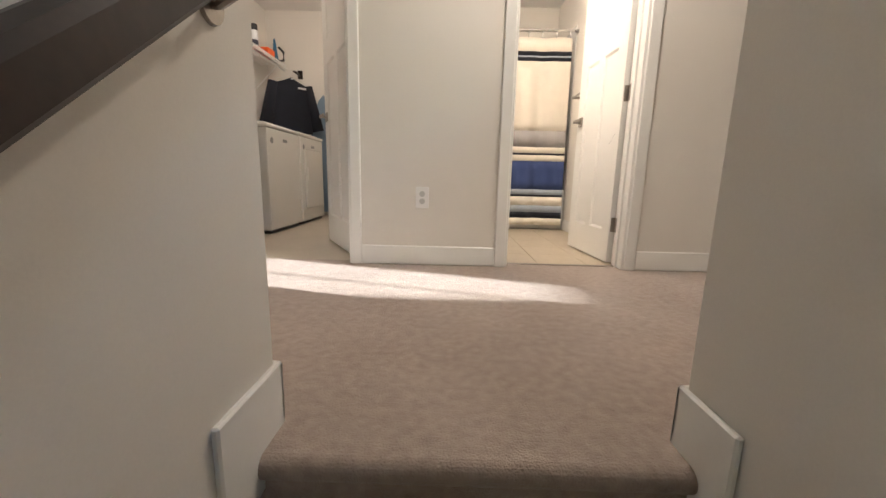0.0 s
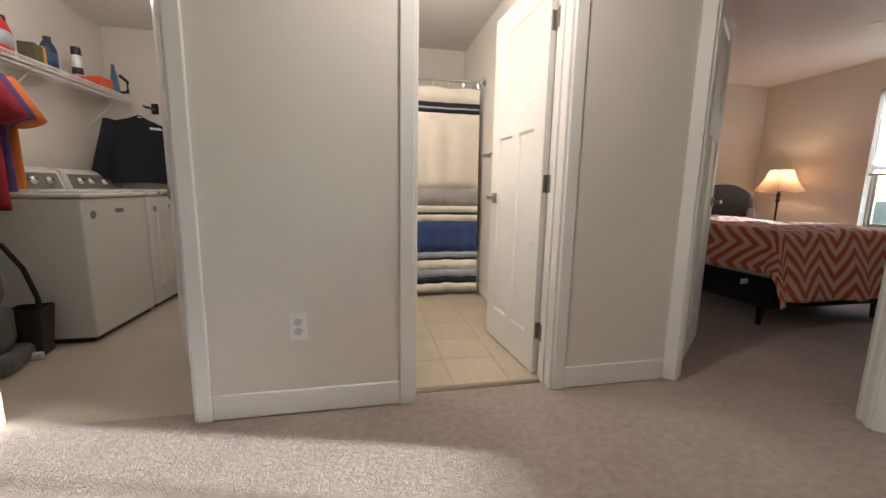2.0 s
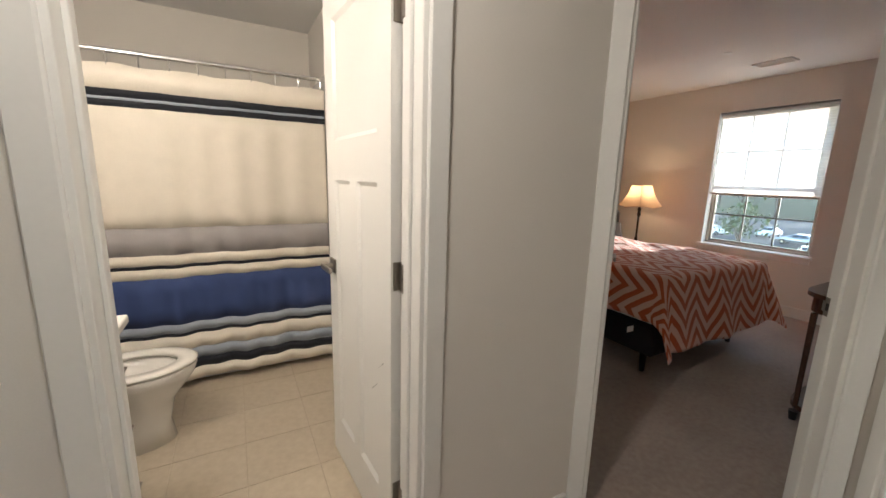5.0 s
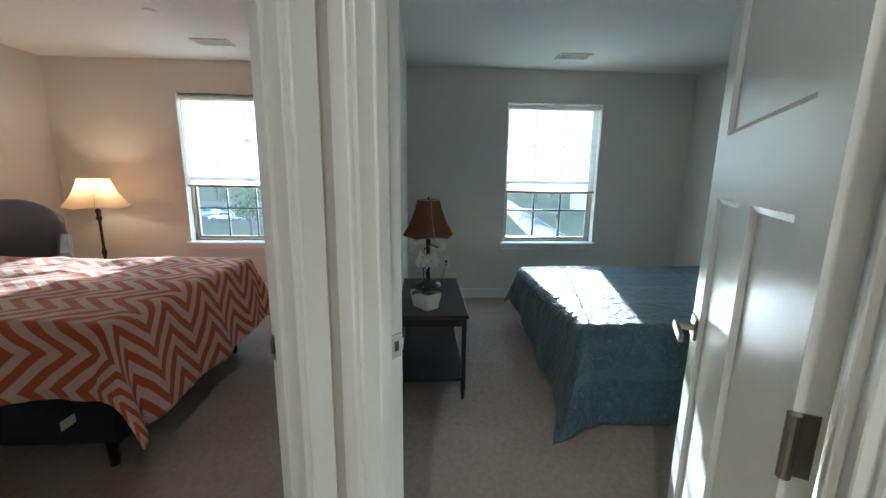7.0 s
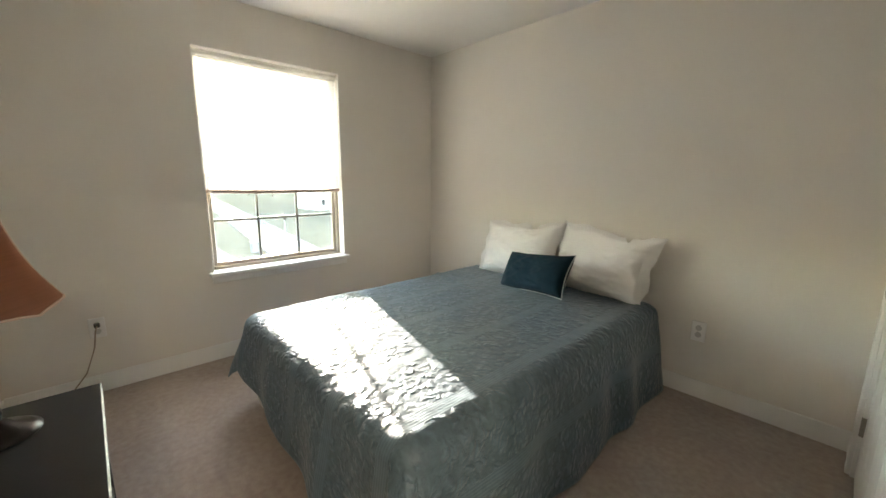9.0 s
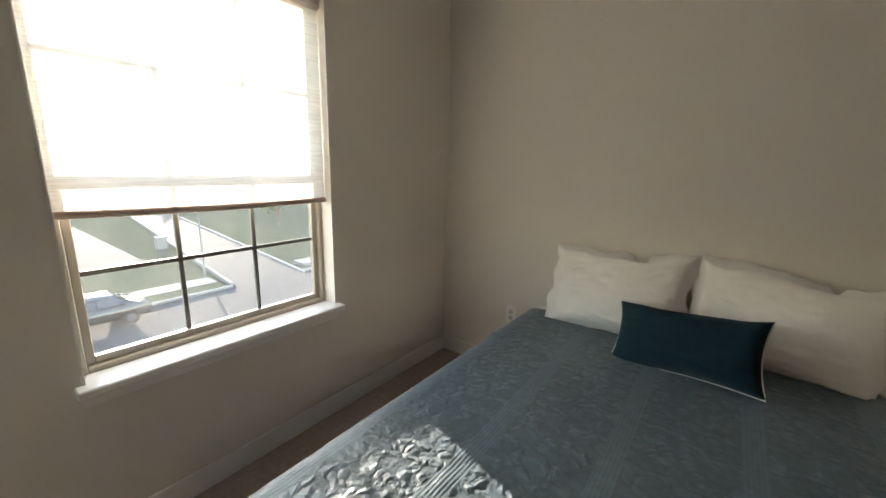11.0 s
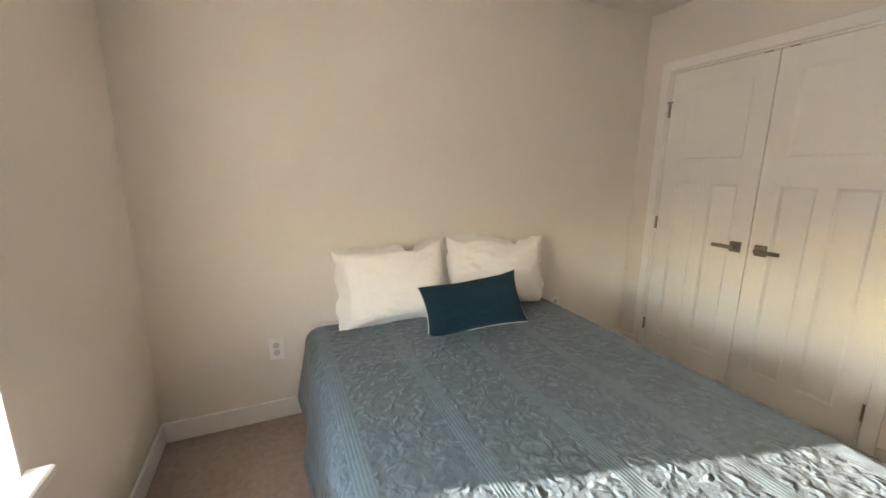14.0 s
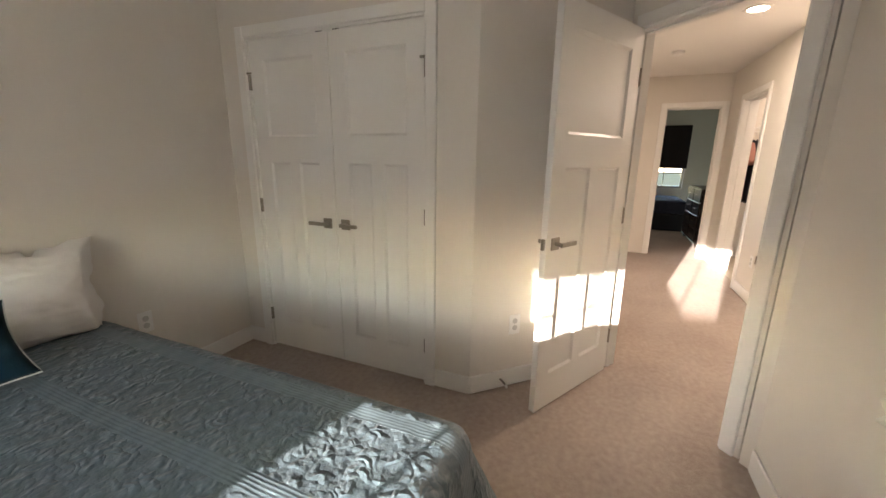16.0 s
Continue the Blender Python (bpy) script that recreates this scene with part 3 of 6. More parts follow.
ceiling_vent(5.13, -0.04, "white metal ceiling vent above the bed")
ceiling_vent(5.05, 3.12, "white metal ceiling vent near the window")
d = empty("smoke_detector", "small white round smoke detector on the hall ceiling", "smoke detector", at=pose(-0.58, 1.33, H))
part("detector_body", lathe([(0.062, 0), (0.062, -0.02), (0.05, -0.035), (0.0, -0.037)], 24), M_PLASTIC, d, smooth=False)
part("detector_vent", lathe([(0.025, -0.0375), (0.025, -0.041), (0.0, -0.041)], 16), M_PLASTIC, d)
d = empty("sprinkler_cover", "small white round cover on the bedroom ceiling", "sprinkler", at=pose(4.44, 3.22, H))
part("cover_disc", lathe([(0.04, 0), (0.04, -0.006), (0.0, -0.008)], 20), M_PLASTIC, d)


def emit(name, color, strength):
    m = bpy.data.materials.new(name)
    m.use_nodes = True
    b = m.node_tree.nodes["Principled BSDF"]
    b.inputs["Emission Color"].default_value, b.inputs["Emission Strength"].default_value = (*color, 1), strength
    return m


M_LED = emit("lit_lens", (1.0, 0.82, 0.62), 2.0)
d = empty("ceiling_downlight", "lit round recessed downlight in the hall ceiling", "ceiling light", at=pose(0.55, 1.68, H))
part("trim_ring", lathe([(0.095, 0), (0.092, -0.007), (0.07, -0.009), (0.066, -0.002)], 28), M_TRIM, d, smooth=False)
part("lens", lathe([(0.066, -0.003), (0.0, -0.004)], 28), M_LED, d)
ds = empty("door_stop", "small spring door stop on the baseboard", "door stop", at=F_ANG @ pose(0.20, -BASE_T, 0.06))
part("spring", tube([(0, 0, 0), (0, -0.03, 0.002), (0, -0.065, -0.004)], 0.006), M_NICKEL, ds)
part("rubber_tip", tube([(0, -0.062, -0.004), (0, -0.078, -0.008)], 0.008), M_PLASTIC, ds)

# ---- stairs' rail and skirts ----
M_RAIL = mat("dark_stained_rail", (0.016, 0.009, 0.007), 0.45, color2=(0.034, 0.019, 0.014), scale=5, fine=60, bump=0.05)
rail = empty("handrail", "dark stained wooden handrail on a wall bracket", "handrail")
SL = STEP_R / STEP_T
ra, rb = Vector((-0.281, 0.510, 0.822)), Vector((-0.281, -2.0, 0.822 - 2.51 * 0.775))
bm = bmesh.new()
dirv = (rb - ra).normalized()
upv = Vector((1, 0, 0)).cross(dirv).normalized()
upv = upv if upv.z > 0 else -upv
prof = [(-0.024, -0.031), (0.024, -0.031), (0.030, -0.024), (0.030, 0.016), (0.022, 0.028), (0.0, 0.032), (-0.022, 0.028), (-0.030, 0.016), (-0.030, -0.024)]
rings = [[bm.verts.new(p + Vector((a * k_, 0, 0)) + upv * b * k_) for a, b in prof] for p, k_ in ((ra, 0.68), (ra + dirv * 0.012, 0.78), (ra + dirv * 0.03, 0.82), (rb, 0.82))]
for a, b in zip(rings, rings[1:]):
    for k in range(len(prof)):
        bm.faces.new((a[k], a[(k + 1) % len(prof)], b[(k + 1) % len(prof)], b[k]))
bm.faces.new(rings[0])
bm.faces.new(rings[-1])
part("rail", bm, M_RAIL, rail)
pb = ra + dirv * 0.035
br = part("bracket", tube([pb - upv * 0.02, pb - upv * 0.05 + Vector((-0.01, 0, 0)), Vector((-0.322, 0.525, 0.752)), Vector((-0.34, 0.53, 0.755))], 0.008), M_NICKEL, rail, "satin nickel rail bracket")
rp = part("bracket_plate", lathe([(0.03, 0), (0.028, 0.006), (0.0, 0.008)], 20), M_NICKEL, br)
rp.matrix_local = pose(-0.34, 0.53, 0.755, 0, 90, 0)
for sx, x0, x1 in (("left", -0.34, -0.326), ("right", 0.473, 0.487)):
    yend = 0.65 if sx == "left" else 0.622
    s = empty("stair_skirt", kind="structure")
    part("baseboard_run", bx(x0, x1, 0.44 if sx == "left" else 0.475, yend + 0.014, -0.08, 0.137 if sx == "left" else 0.125, bevel=0.004), M_TRIM, s)
    bm = bmesh.new()
    vs = []
    for xx in (x0, x1):
        vs.append([bm.verts.new((xx, yy, zz)) for yy, zz in ((0.44, -0.10), (0.44, -0.06), (-2.4, -0.02 - 2.8 * SL), (-2.4, -0.35 - 2.8 * SL), (0.44, -0.35))])
    bm.faces.new(vs[0]), bm.faces.new(vs[1])
    for k in range(5):
        bm.faces.new((vs[0][k], vs[0][(k + 1) % 5], vs[1][(k + 1) % 5], vs[1][k]))
    part("stringer_board", bm, M_TRIM, s)
tagged(part("baseboard_stair_end", bx(-0.455, -0.326, 0.65, 0.664, 0.004, 0.137, bevel=0.004), M_TRIM), kind="structure")
tagged(part("baseboard_stair_end", bx(0.473, 0.621, 0.622, 0.636, 0.004, 0.125, bevel=0.004), M_TRIM), kind="structure")
# carpet rolled over the top step
bm = bmesh.new()
rod(bm, (-0.34, NOSE + 0.002, -0.026), (0.487, NOSE + 0.002, -0.026), 0.026, seg=20)
tagged(part("stair_nosing", bm, M_CARPET, smooth=False), kind="structure")

# ---- cloth ----


def uv_cloth_mat(name):
    m = bpy.data.materials.new(name)
    m.use_nodes = True
    return m, m.node_tree, m.node_tree.nodes["Principled BSDF"]


def math_node(nt, op, a, b=None):
    n = nt.nodes.new("ShaderNodeMath")
    n.operation = op
    for k, v in enumerate((a, b)):
        if v is None:
            continue
        if isinstance(v, (int, float)):
            n.inputs[k].default_value = v
        else:
            nt.links.new(v, n.inputs[k])
    return n.outputs[0]


def chevron_mat():
    m, nt, b = uv_cloth_mat("chevron_plush")
    uv = nt.nodes.new("ShaderNodeTexCoord")
    sep = nt.nodes.new("ShaderNodeSeparateXYZ")
    wob = nt.nodes.new("ShaderNodeTexNoise")
    wob.inputs["Scale"].default_value = 5
    nt.links.new(uv.outputs["UV"], sep.inputs[0])
    nt.links.new(uv.outputs["UV"], wob.inputs["Vector"])
    zig = math_node(nt, "PINGPONG", math_node(nt, "ADD", sep.outputs[0], 0.05), 0.155)
    w = math_node(nt, "MULTIPLY", wob.outputs["Fac"], 0.02)
    v = math_node(nt, "ADD", math_node(nt, "ADD", sep.outputs[1], math_node(nt, "MULTIPLY", zig, 1.25)), w)
    st = math_node(nt, "PINGPONG", v, 0.06)
    ramp = nt.nodes.new("ShaderNodeValToRGB")
    ramp.color_ramp.elements[0].position, ramp.color_ramp.elements[1].position = 0.027, 0.032
    ramp.color_ramp.elements[0].color = (0.50, 0.105, 0.035, 1)
    ramp.color_ramp.elements[1].color = (0.76, 0.48, 0.38, 1)
    nt.links.new(st, ramp.inputs[0])
    nt.links.new(ramp.outputs[0], b.inputs["Base Color"])
    b.inputs["Roughness"].default_value, b.inputs["Sheen Weight"].default_value = 0.9, 0.15
    n = nt.nodes.new("ShaderNodeTexNoise")
    n.inputs["Scale"].default_value = 90
    bp = nt.nodes.new("ShaderNodeBump")
    bp.inputs["Strength"].default_value, bp.inputs["Distance"].default_value = 0.6, 0.004
    nt.links.new(uv.outputs["UV"], n.inputs["Vector"])
    nt.links.new(n.outputs["Fac"], bp.inputs["Height"])
    nt.links.new(bp.outputs[0], b.inputs["Normal"])
    return m


def quilt_mat():
    """Blue-green stitched quilt: bands of close lines and between them scrolls and leaves."""
    m, nt, b = uv_cloth_mat("blue_quilt")
    uv = nt.nodes.new("ShaderNodeTexCoord")
    sep = nt.nodes.new("ShaderNodeSeparateXYZ")
    nt.links.new(uv.outputs["UV"], sep.inputs[0])
    band = math_node(nt, "PINGPONG", math_node(nt, "ADD", sep.outputs[0], 0.10), 0.17)
    lines = math_node(nt, "PINGPONG", sep.outputs[0], 0.006)
    lines = math_node(nt, "MULTIPLY", lines, 1 / 0.006)
    inband = math_node(nt, "GREATER_THAN", band, 0.139)
    vor = nt.nodes.new("ShaderNodeTexVoronoi")
    vor.inputs["Scale"].default_value = 27
    warp = nt.nodes.new("ShaderNodeTexNoise")
    warp.inputs["Scale"].default_value, warp.inputs["Detail"].default_value = 13, 2
    shift = nt.nodes.new("ShaderNodeVectorMath")
    shift.operation = "MULTIPLY_ADD"
    nt.links.new(uv.outputs["UV"], warp.inputs["Vector"])
    nt.links.new(warp.outputs["Color"], shift.inputs[0])
    shift.inputs[1].default_value = (0.12, 0.12, 0)
    nt.links.new(uv.outputs["UV"], shift.inputs[2])
    nt.links.new(shift.outputs[0], vor.inputs["Vector"])
    rings_ = math_node(nt, "POWER", math_node(nt, "MINIMUM", math_node(nt, "MULTIPLY", vor.outputs["Distance"], 1.6), 1.0), 0.6)
    n2 = nt.nodes.new("ShaderNodeTexNoise")
    n2.inputs["Scale"].default_value, n2.inputs["Detail"].default_value = 34, 3
    nt.links.new(uv.outputs["UV"], n2.inputs["Vector"])
    scroll = math_node(nt, "ADD", math_node(nt, "MULTIPLY", rings_, -1.0), math_node(nt, "MULTIPLY", n2.outputs["Fac"], 0.7))
    mix = nt.nodes.new("ShaderNodeMix")
    nt.links.new(inband, mix.inputs[0])
    nt.links.new(scroll, mix.inputs[2])
    nt.links.new(math_node(nt, "MULTIPLY", lines, 0.085), mix.inputs[3])
    bp = nt.nodes.new("ShaderNodeBump")
    bp.inputs["Strength"].default_value, bp.inputs["Distance"].default_value = 1.0, 0.0076
    nt.links.new(mix.outputs[0], bp.inputs["Height"])
    nt.links.new(bp.outputs[0], b.inputs["Normal"])
    ramp = nt.nodes.new("ShaderNodeValToRGB")
    ramp.color_ramp.elements[0].color = (0.060, 0.099, 0.126, 1)
    ramp.color_ramp.elements[1].color = (0.142, 0.215, 0.258, 1)
    # shade of the relief's hollows mixed into the colour, beside the random noise
    hollow_shade = nt.nodes.new("ShaderNodeMix")
    nt.links.new(inband, hollow_shade.inputs[0])
    nt.links.new(math_node(nt, "SUBTRACT", 1.0, rings_), hollow_shade.inputs[2])
    nt.links.new(math_node(nt, "ADD", math_node(nt, "MULTIPLY", lines, 0.35), 0.3), hollow_shade.inputs[3])
    nt.links.new(math_node(nt, "ADD", math_node(nt, "MULTIPLY", n2.outputs["Fac"], 0.55), math_node(nt, "MULTIPLY", hollow_shade.outputs[0], 0.45)), ramp.inputs[0])
    ramp.color_ramp.elements[0].position, ramp.color_ramp.elements[1].position = 0.2, 0.8
    nt.links.new(ramp.outputs[0], b.inputs["Base Color"])
    b.inputs["Roughness"].default_value, b.inputs["Sheen Weight"].default_value = 0.46, 0.12
    b.inputs["Specular IOR Level"].default_value = 0.6
    return m


M_CHEV, M_QUILT = chevron_mat(), quilt_mat()
M_WHITECLOTH = mat("white_cotton", (0.86, 0.84, 0.82), 0.9, var=0.02, scale=9, fine=200, bump=0.25, sheen=0.1)
M_NAVY = mat("teal_velvet", (0.0012, 0.018, 0.032), 0.85, color2=(0.002, 0.026, 0.044), scale=8, fine=200, bump=0.2, sheen=0.04, spec=0.25)
M_PIPING = mat("pale_piping", (0.62, 0.66, 0.64), 0.7, var=0.05)
M_MATTRESS = mat("mattress_ticking", (0.74, 0.72, 0.70), 0.9, var=0.03, bump=0.2)
M_DARKBASE = mat("dark_bed_fabric", (0.012, 0.013, 0.018), 0.9, var=0.2, bump=0.3)


def drape(name, parent, x0, x1, y0, y1, top, drops, material, res=0.022, flare=0.10, ripple=0.018, hump=0.006, seed=0.0, floor_z=0.012, rnd=0.05, crease=0.0, lift=0.0):
    """A cover over the box x0..x1, y0..y1 with drops (x-, x+, y-, y+): it hangs in folds and runs out on the floor at its corners."""
    dl, dr, db, df = drops
    nx, ny = int((x1 - x0 + dl + dr) / res), int((y1 - y0 + db + df) / res)
    bm = bmesh.new()
    uvl = bm.loops.layers.uv.new("UVMap")
    grid, coords = [], {}
    for i in range(nx + 1):
        s = x0 - dl + (x1 - x0 + dl + dr) * i / nx
        col = []
        for j in range(ny + 1):
            t = y0 - db + (y1 - y0 + db + df) * j / ny
            cx, cy = min(max(s, x0 + rnd), x1 - rnd), min(max(t, y0 + rnd), y1 - rnd)
            dx, dy = s - cx, t - cy
            over = math.hypot(dx, dy)
            n1 = noise.noise(Vector((s * 2.1 + seed, t * 2.1, 0.3)))
            n2 = noise.noise(Vector((s * 9 + seed, t * 9, 1.7)))
            n3 = noise.noise(Vector((s * 22 + seed, t * 22, 4.1)))
            z = top + hump * n1 + 0.35 * hump * n2 + 0.0032 * n3
            if crease:
                z += 0.011 * math.exp(-((t - crease - 0.22 * (x1 - s) - 0.02 * n1) / 0.022) ** 2) * max(0, 1 - (x1 - s) / 0.75)
            if over < 1e-6:
                p = Vector((s, t, z))
            else:
                ux, uy = dx / over, dy / over
                arc = rnd * math.pi / 2
                if over < arc:
                    a = over / rnd
                    out, down = rnd * math.sin(a), rnd * (1 - math.cos(a))
                else:
                    hang = over - arc
                    edge = t if abs(dx) > abs(dy) else s
                    corner = min(abs(dx), abs(dy)) / max(abs(dx), abs(dy), 1e-6)
                    hang *= 1 - 0.24 * corner
                    if dy > 0:
                        hang *= 1 - lift * (dy / over) * min(1, max(0, (s - x0) / (x1 - x0))) ** 0.8
                    fold = (math.sin(edge * 13 + seed + 2.2 * n1) * 0.6 + math.sin(edge * 21 + 1.3 + seed) * 0.18) * (1 - corner)
                    out = rnd + hang * (flare + 0.30 * corner) + ripple * fold * min(1, hang / 0.25)
                    down = rnd + hang * 0.985
                zz = z - down
                if zz < floor_z + 0.002 * (i % 2):
                    out += (floor_z - zz) * 0.9
                    zz = floor_z + 0.006 * abs(n2)
                p = Vector((cx + ux * out, cy + uy * out, zz))
            v = bm.verts.new(p)
            coords[v] = (s, t)
            col.append(v)
        grid.append(col)
    for a, b in zip(grid, grid[1:]):
        for k in range(ny):
            f = bm.faces.new((a[k], b[k], b[k + 1], a[k + 1]))
            for lp in f.loops:
                lp[uvl].uv = coords[lp.vert]
    ob = part(name, bm, material, parent, smooth=True)
    so = ob.modifiers.new("thickness", "SOLIDIFY")
    so.thickness, so.offset = 0.007, -1
    return ob


def pillow(name, m, w, h, thick, material, label, flange=0.0, seed=0.0, piping=None, wrinkle=1.0, pinch=0.055):
    """A stuffed pillow in the x-z plane of the frame m, standing on its lower edge."""
    bm = bmesh.new()
    n = 40
    sides = []
    for sgn in (-1, 1):
        g = []
        for i in range(n + 1):
            row = []
            for j in range(n + 1):
                u, v = 2 * i / n - 1, 2 * j / n - 1
                pu, pv = max(0, 1 - abs(u) ** 2.4), max(0, 1 - abs(v) ** 2.4)
                puff = thick / 2 * (pu * pv) ** 0.45
                pin = 1 - pinch * 1.5 * (1 - abs(u) ** 2) * abs(v) ** 3
                pin2 = 1 - pinch * (1 - abs(v) ** 2) * abs(u) ** 3
                wr = 0.012 * noise.noise(Vector((u * 3 + seed, v * 3, sgn))) + 0.008 * noise.noise(Vector((u * 7 + seed, v * 7, sgn)))
                crease = noise.noise(Vector((u * 2.2 + v * 1.3 + seed, v * 6.5 - u * 2.0, seed + sgn)))
                wr += 0.013 * wrinkle * (max(0, 0.22 - abs(crease)) / 0.22) ** 2 * (0.4 + abs(u))
                edge = max(abs(u), abs(v))
                wr *= 1.0 if edge < 0.98 else 0.0
                row.append(bm.verts.new((u * w / 2 * pin2, sgn * (puff + 0.003) + sgn * wr * (pu * pv) ** 0.5, h / 2 + v * h / 2 * pin + 0.03 * wrinkle * noise.noise(Vector((u * 2.1 + seed, 0.7, seed))) * max(0, v) ** 3)))
            g.append(row)
        sides.append(g)
    for sgn, g in zip((-1, 1), sides):
        for a, b in zip(g, g[1:]):
            for k in range(n):
                bm.faces.new((a[k], b[k], b[k + 1], a[k + 1]))
    ring = lambda g: [g[i][0] for i in range(n)] + [g[n][j] for j in range(n)] + [g[n - i][n] for i in range(n)] + [g[0][n - j] for j in range(n)]
    r0, r1 = ring(sides[0]), ring(sides[1])
    for k in range(len(r0)):
        bm.faces.new((r0[k], r0[(k + 1) % len(r0)], r1[(k + 1) % len(r0)], r1[k]))
    rim = [((a.co + b.co) / 2).copy() for a, b in zip(r0, r1)]
    if flange:
        mid = Vector((0, 0, h / 2))
        fl = []
        for k, c in enumerate(rim):
            d = (c - mid)
            d.y = 0
            wob = flange * (0.55 + 0.75 * noise.noise(Vector((k * 0.11 + seed, 0.5, 2.0))) + 0.2 * noise.noise(Vector((k * 0.4, seed, 1.0))))
            q = c + Vector((math.copysign(1, d.x) if abs(d.x) > w / 2 * 0.86 else 0, 0, math.copysign(1, d.z) if abs(d.z) > h / 2 * 0.86 else 0)) * (0.012 + max(0, wob))
            q.y += 0.02 * noise.noise(Vector((k * 0.17 + seed, 3.0, 0.0)))
            fl.append((bm.verts.new(q + Vector((0, 0.0015, 0))), bm.verts.new(q - Vector((0, 0.0015, 0)))))
        for k in range(len(rim)):
            k2 = (k + 1) % len(rim)
            bm.faces.new((r1[k], r1[k2], fl[k2][0], fl[k][0]))
            bm.faces.new((r0[k2], r0[k], fl[k][1], fl[k2][1]))
            bm.faces.new((fl[k][0], fl[k2][0], fl[k2][1], fl[k][1]))
    p = empty(name, label, "pillow", at=m)
    part("pillow_case", bm, material, p, smooth=True)
    if piping:
        part("piping", tube([c for k, c in enumerate(rim) if k % 2 == 0] + [rim[0]], 0.0045, 6), piping, p, "pale contrast piping")
    return p


# ---- blue room's bed ----
bed = empty("bed", "double bed with a blue-green quilted coverlet over a white mattress", "bed", at=(4.105, -0.56, 0))
L = Matrix.Translation((-4.105, 0.56, 0))
part("mattress", bx(3.41, 4.84, -1.55, 0.41, 0.29, 0.526, bevel=0.05, seg=3, m=L), M_MATTRESS, bed, "white mattress")
part("box_spring", bx(3.42, 4.83, -1.54, 0.40, 0.13, 0.287, bevel=0.02, m=L), M_MATTRESS, bed, "white box spring")
part("dust_skirt", bx(3.445, 4.84, -1.53, 0.43, 0.0, 0.13, bevel=0.01, m=L), M_MATTRESS, bed, "pale fabric skirt")
q = drape("quilt", bed, 3.345, 4.905, -1.565, 0.475, 0.555, (0.50, 0.36, -0.09, 0.52), M_QUILT, res=0.0145, flare=0.15, ripple=0.022, seed=1.7, rnd=0.085, crease=-1.0, lift=0.50)
q.matrix_local = L
part("sheet_edge", bx(3.44, 4.84, -1.568, -1.40, 0.520, 0.543, bevel=0.01, m=L), M_WHITECLOTH, bed, "white sheet at the head")
pillow("pillow", pose(4.39, -1.39, 0.553, -19, 0, 183) @ pose(0, 0, 0, 0, -1, 0), 0.645, 0.42, 0.19, M_WHITECLOTH, "white cotton pillow leaning on the wall", 0.042, 0.4, pinch=0.085)
pillow("pillow", pose(3.76, -1.41, 0.553, -17, 0, 176) @ pose(0, 0, 0, 0, 5, 0), 0.655, 0.42, 0.19, M_WHITECLOTH, "white cotton pillow leaning on the wall", 0.042, 2.6, pinch=0.085)
pillow("cushion", pose(4.05, -1.10, 0.549, -30, 0, 168) @ pose(0, 0, 0, 0, -7, 0), 0.565, 0.295, 0.17, M_NAVY, "dark teal velvet lumbar cushion with pale piping", 0.0, 1.1, M_PIPING, wrinkle=0.3, pinch=0.085)

# ---- side table, lamp and orchid ----
M_BLACK = mat("black_painted_wood", (0.012, 0.012, 0.013), 0.32, var=0.25, scale=8, fine=150, bump=0.05)
TX0, TX1, TY0, TY1, TZ = 3.585, 4.415, 1.08, 1.485, 0.555
tb = empty("side_table", "black wooden side table with a lower shelf against the wall", "table", at=((TX0 + TX1) / 2, (TY0 + TY1) / 2, 0))
Lt = Matrix.Translation((-(TX0 + TX1) / 2, -(TY0 + TY1) / 2, 0))
part("tabletop", bx(TX0 - 0.015, TX1 + 0.015, TY0 - 0.012, TY1 + 0.004, TZ - 0.022, TZ, bevel=0.005, m=Lt), M_BLACK, tb)
for x in (TX0 + 0.012, TX1 - 0.012):
    for y in (TY0 + 0.014, TY1 - 0.016):
        bm = bmesh.new()
        box(bm, x - 0.013, x + 0.013, y - 0.013, y + 0.013, 0.06, TZ - 0.022, bevel=0.002, m=Lt)
        rod(bm, Lt @ Vector((x, y, 0)), Lt @ Vector((x, y, 0.06)), 0.009, 0.013)
        part("leg", bm, M_BLACK, tb)
for y in (TY0 + 0.006, TY1 - 0.02):
    part("apron", bx(TX0 + 0.025, TX1 - 0.025, y, y + 0.014, TZ - 0.075, TZ - 0.022, bevel=0.002, m=Lt), M_BLACK, tb)
for x in (TX0 + 0.004, TX1 - 0.018):
    part("apron", bx(x, x + 0.014, TY0 + 0.027, TY1 - 0.03, TZ - 0.075, TZ - 0.022, bevel=0.002, m=Lt), M_BLACK, tb)
part("shelf", bx(TX0 + 0.004, TX1 - 0.004, TY0 + 0.004, TY1 - 0.006, 0.125, 0.145, bevel=0.003, m=Lt), M_BLACK, tb)

M_BROWNSHADE = cloth_through("brown_shade_cloth", (0.28, 0.13, 0.085), 0.25, 0.08)
M_CREAMSHADE = cloth_through("cream_shade_cloth", (0.80, 0.60, 0.40), 0.5, 0.06)
M_BRONZE = mat("dark_bronze", (0.03, 0.022, 0.018), 0.3, metal=0.6, var=0.2)
M_SHADETRIM = mat("shade_trim", (0.55, 0.38, 0.30), 0.8, var=0.05)


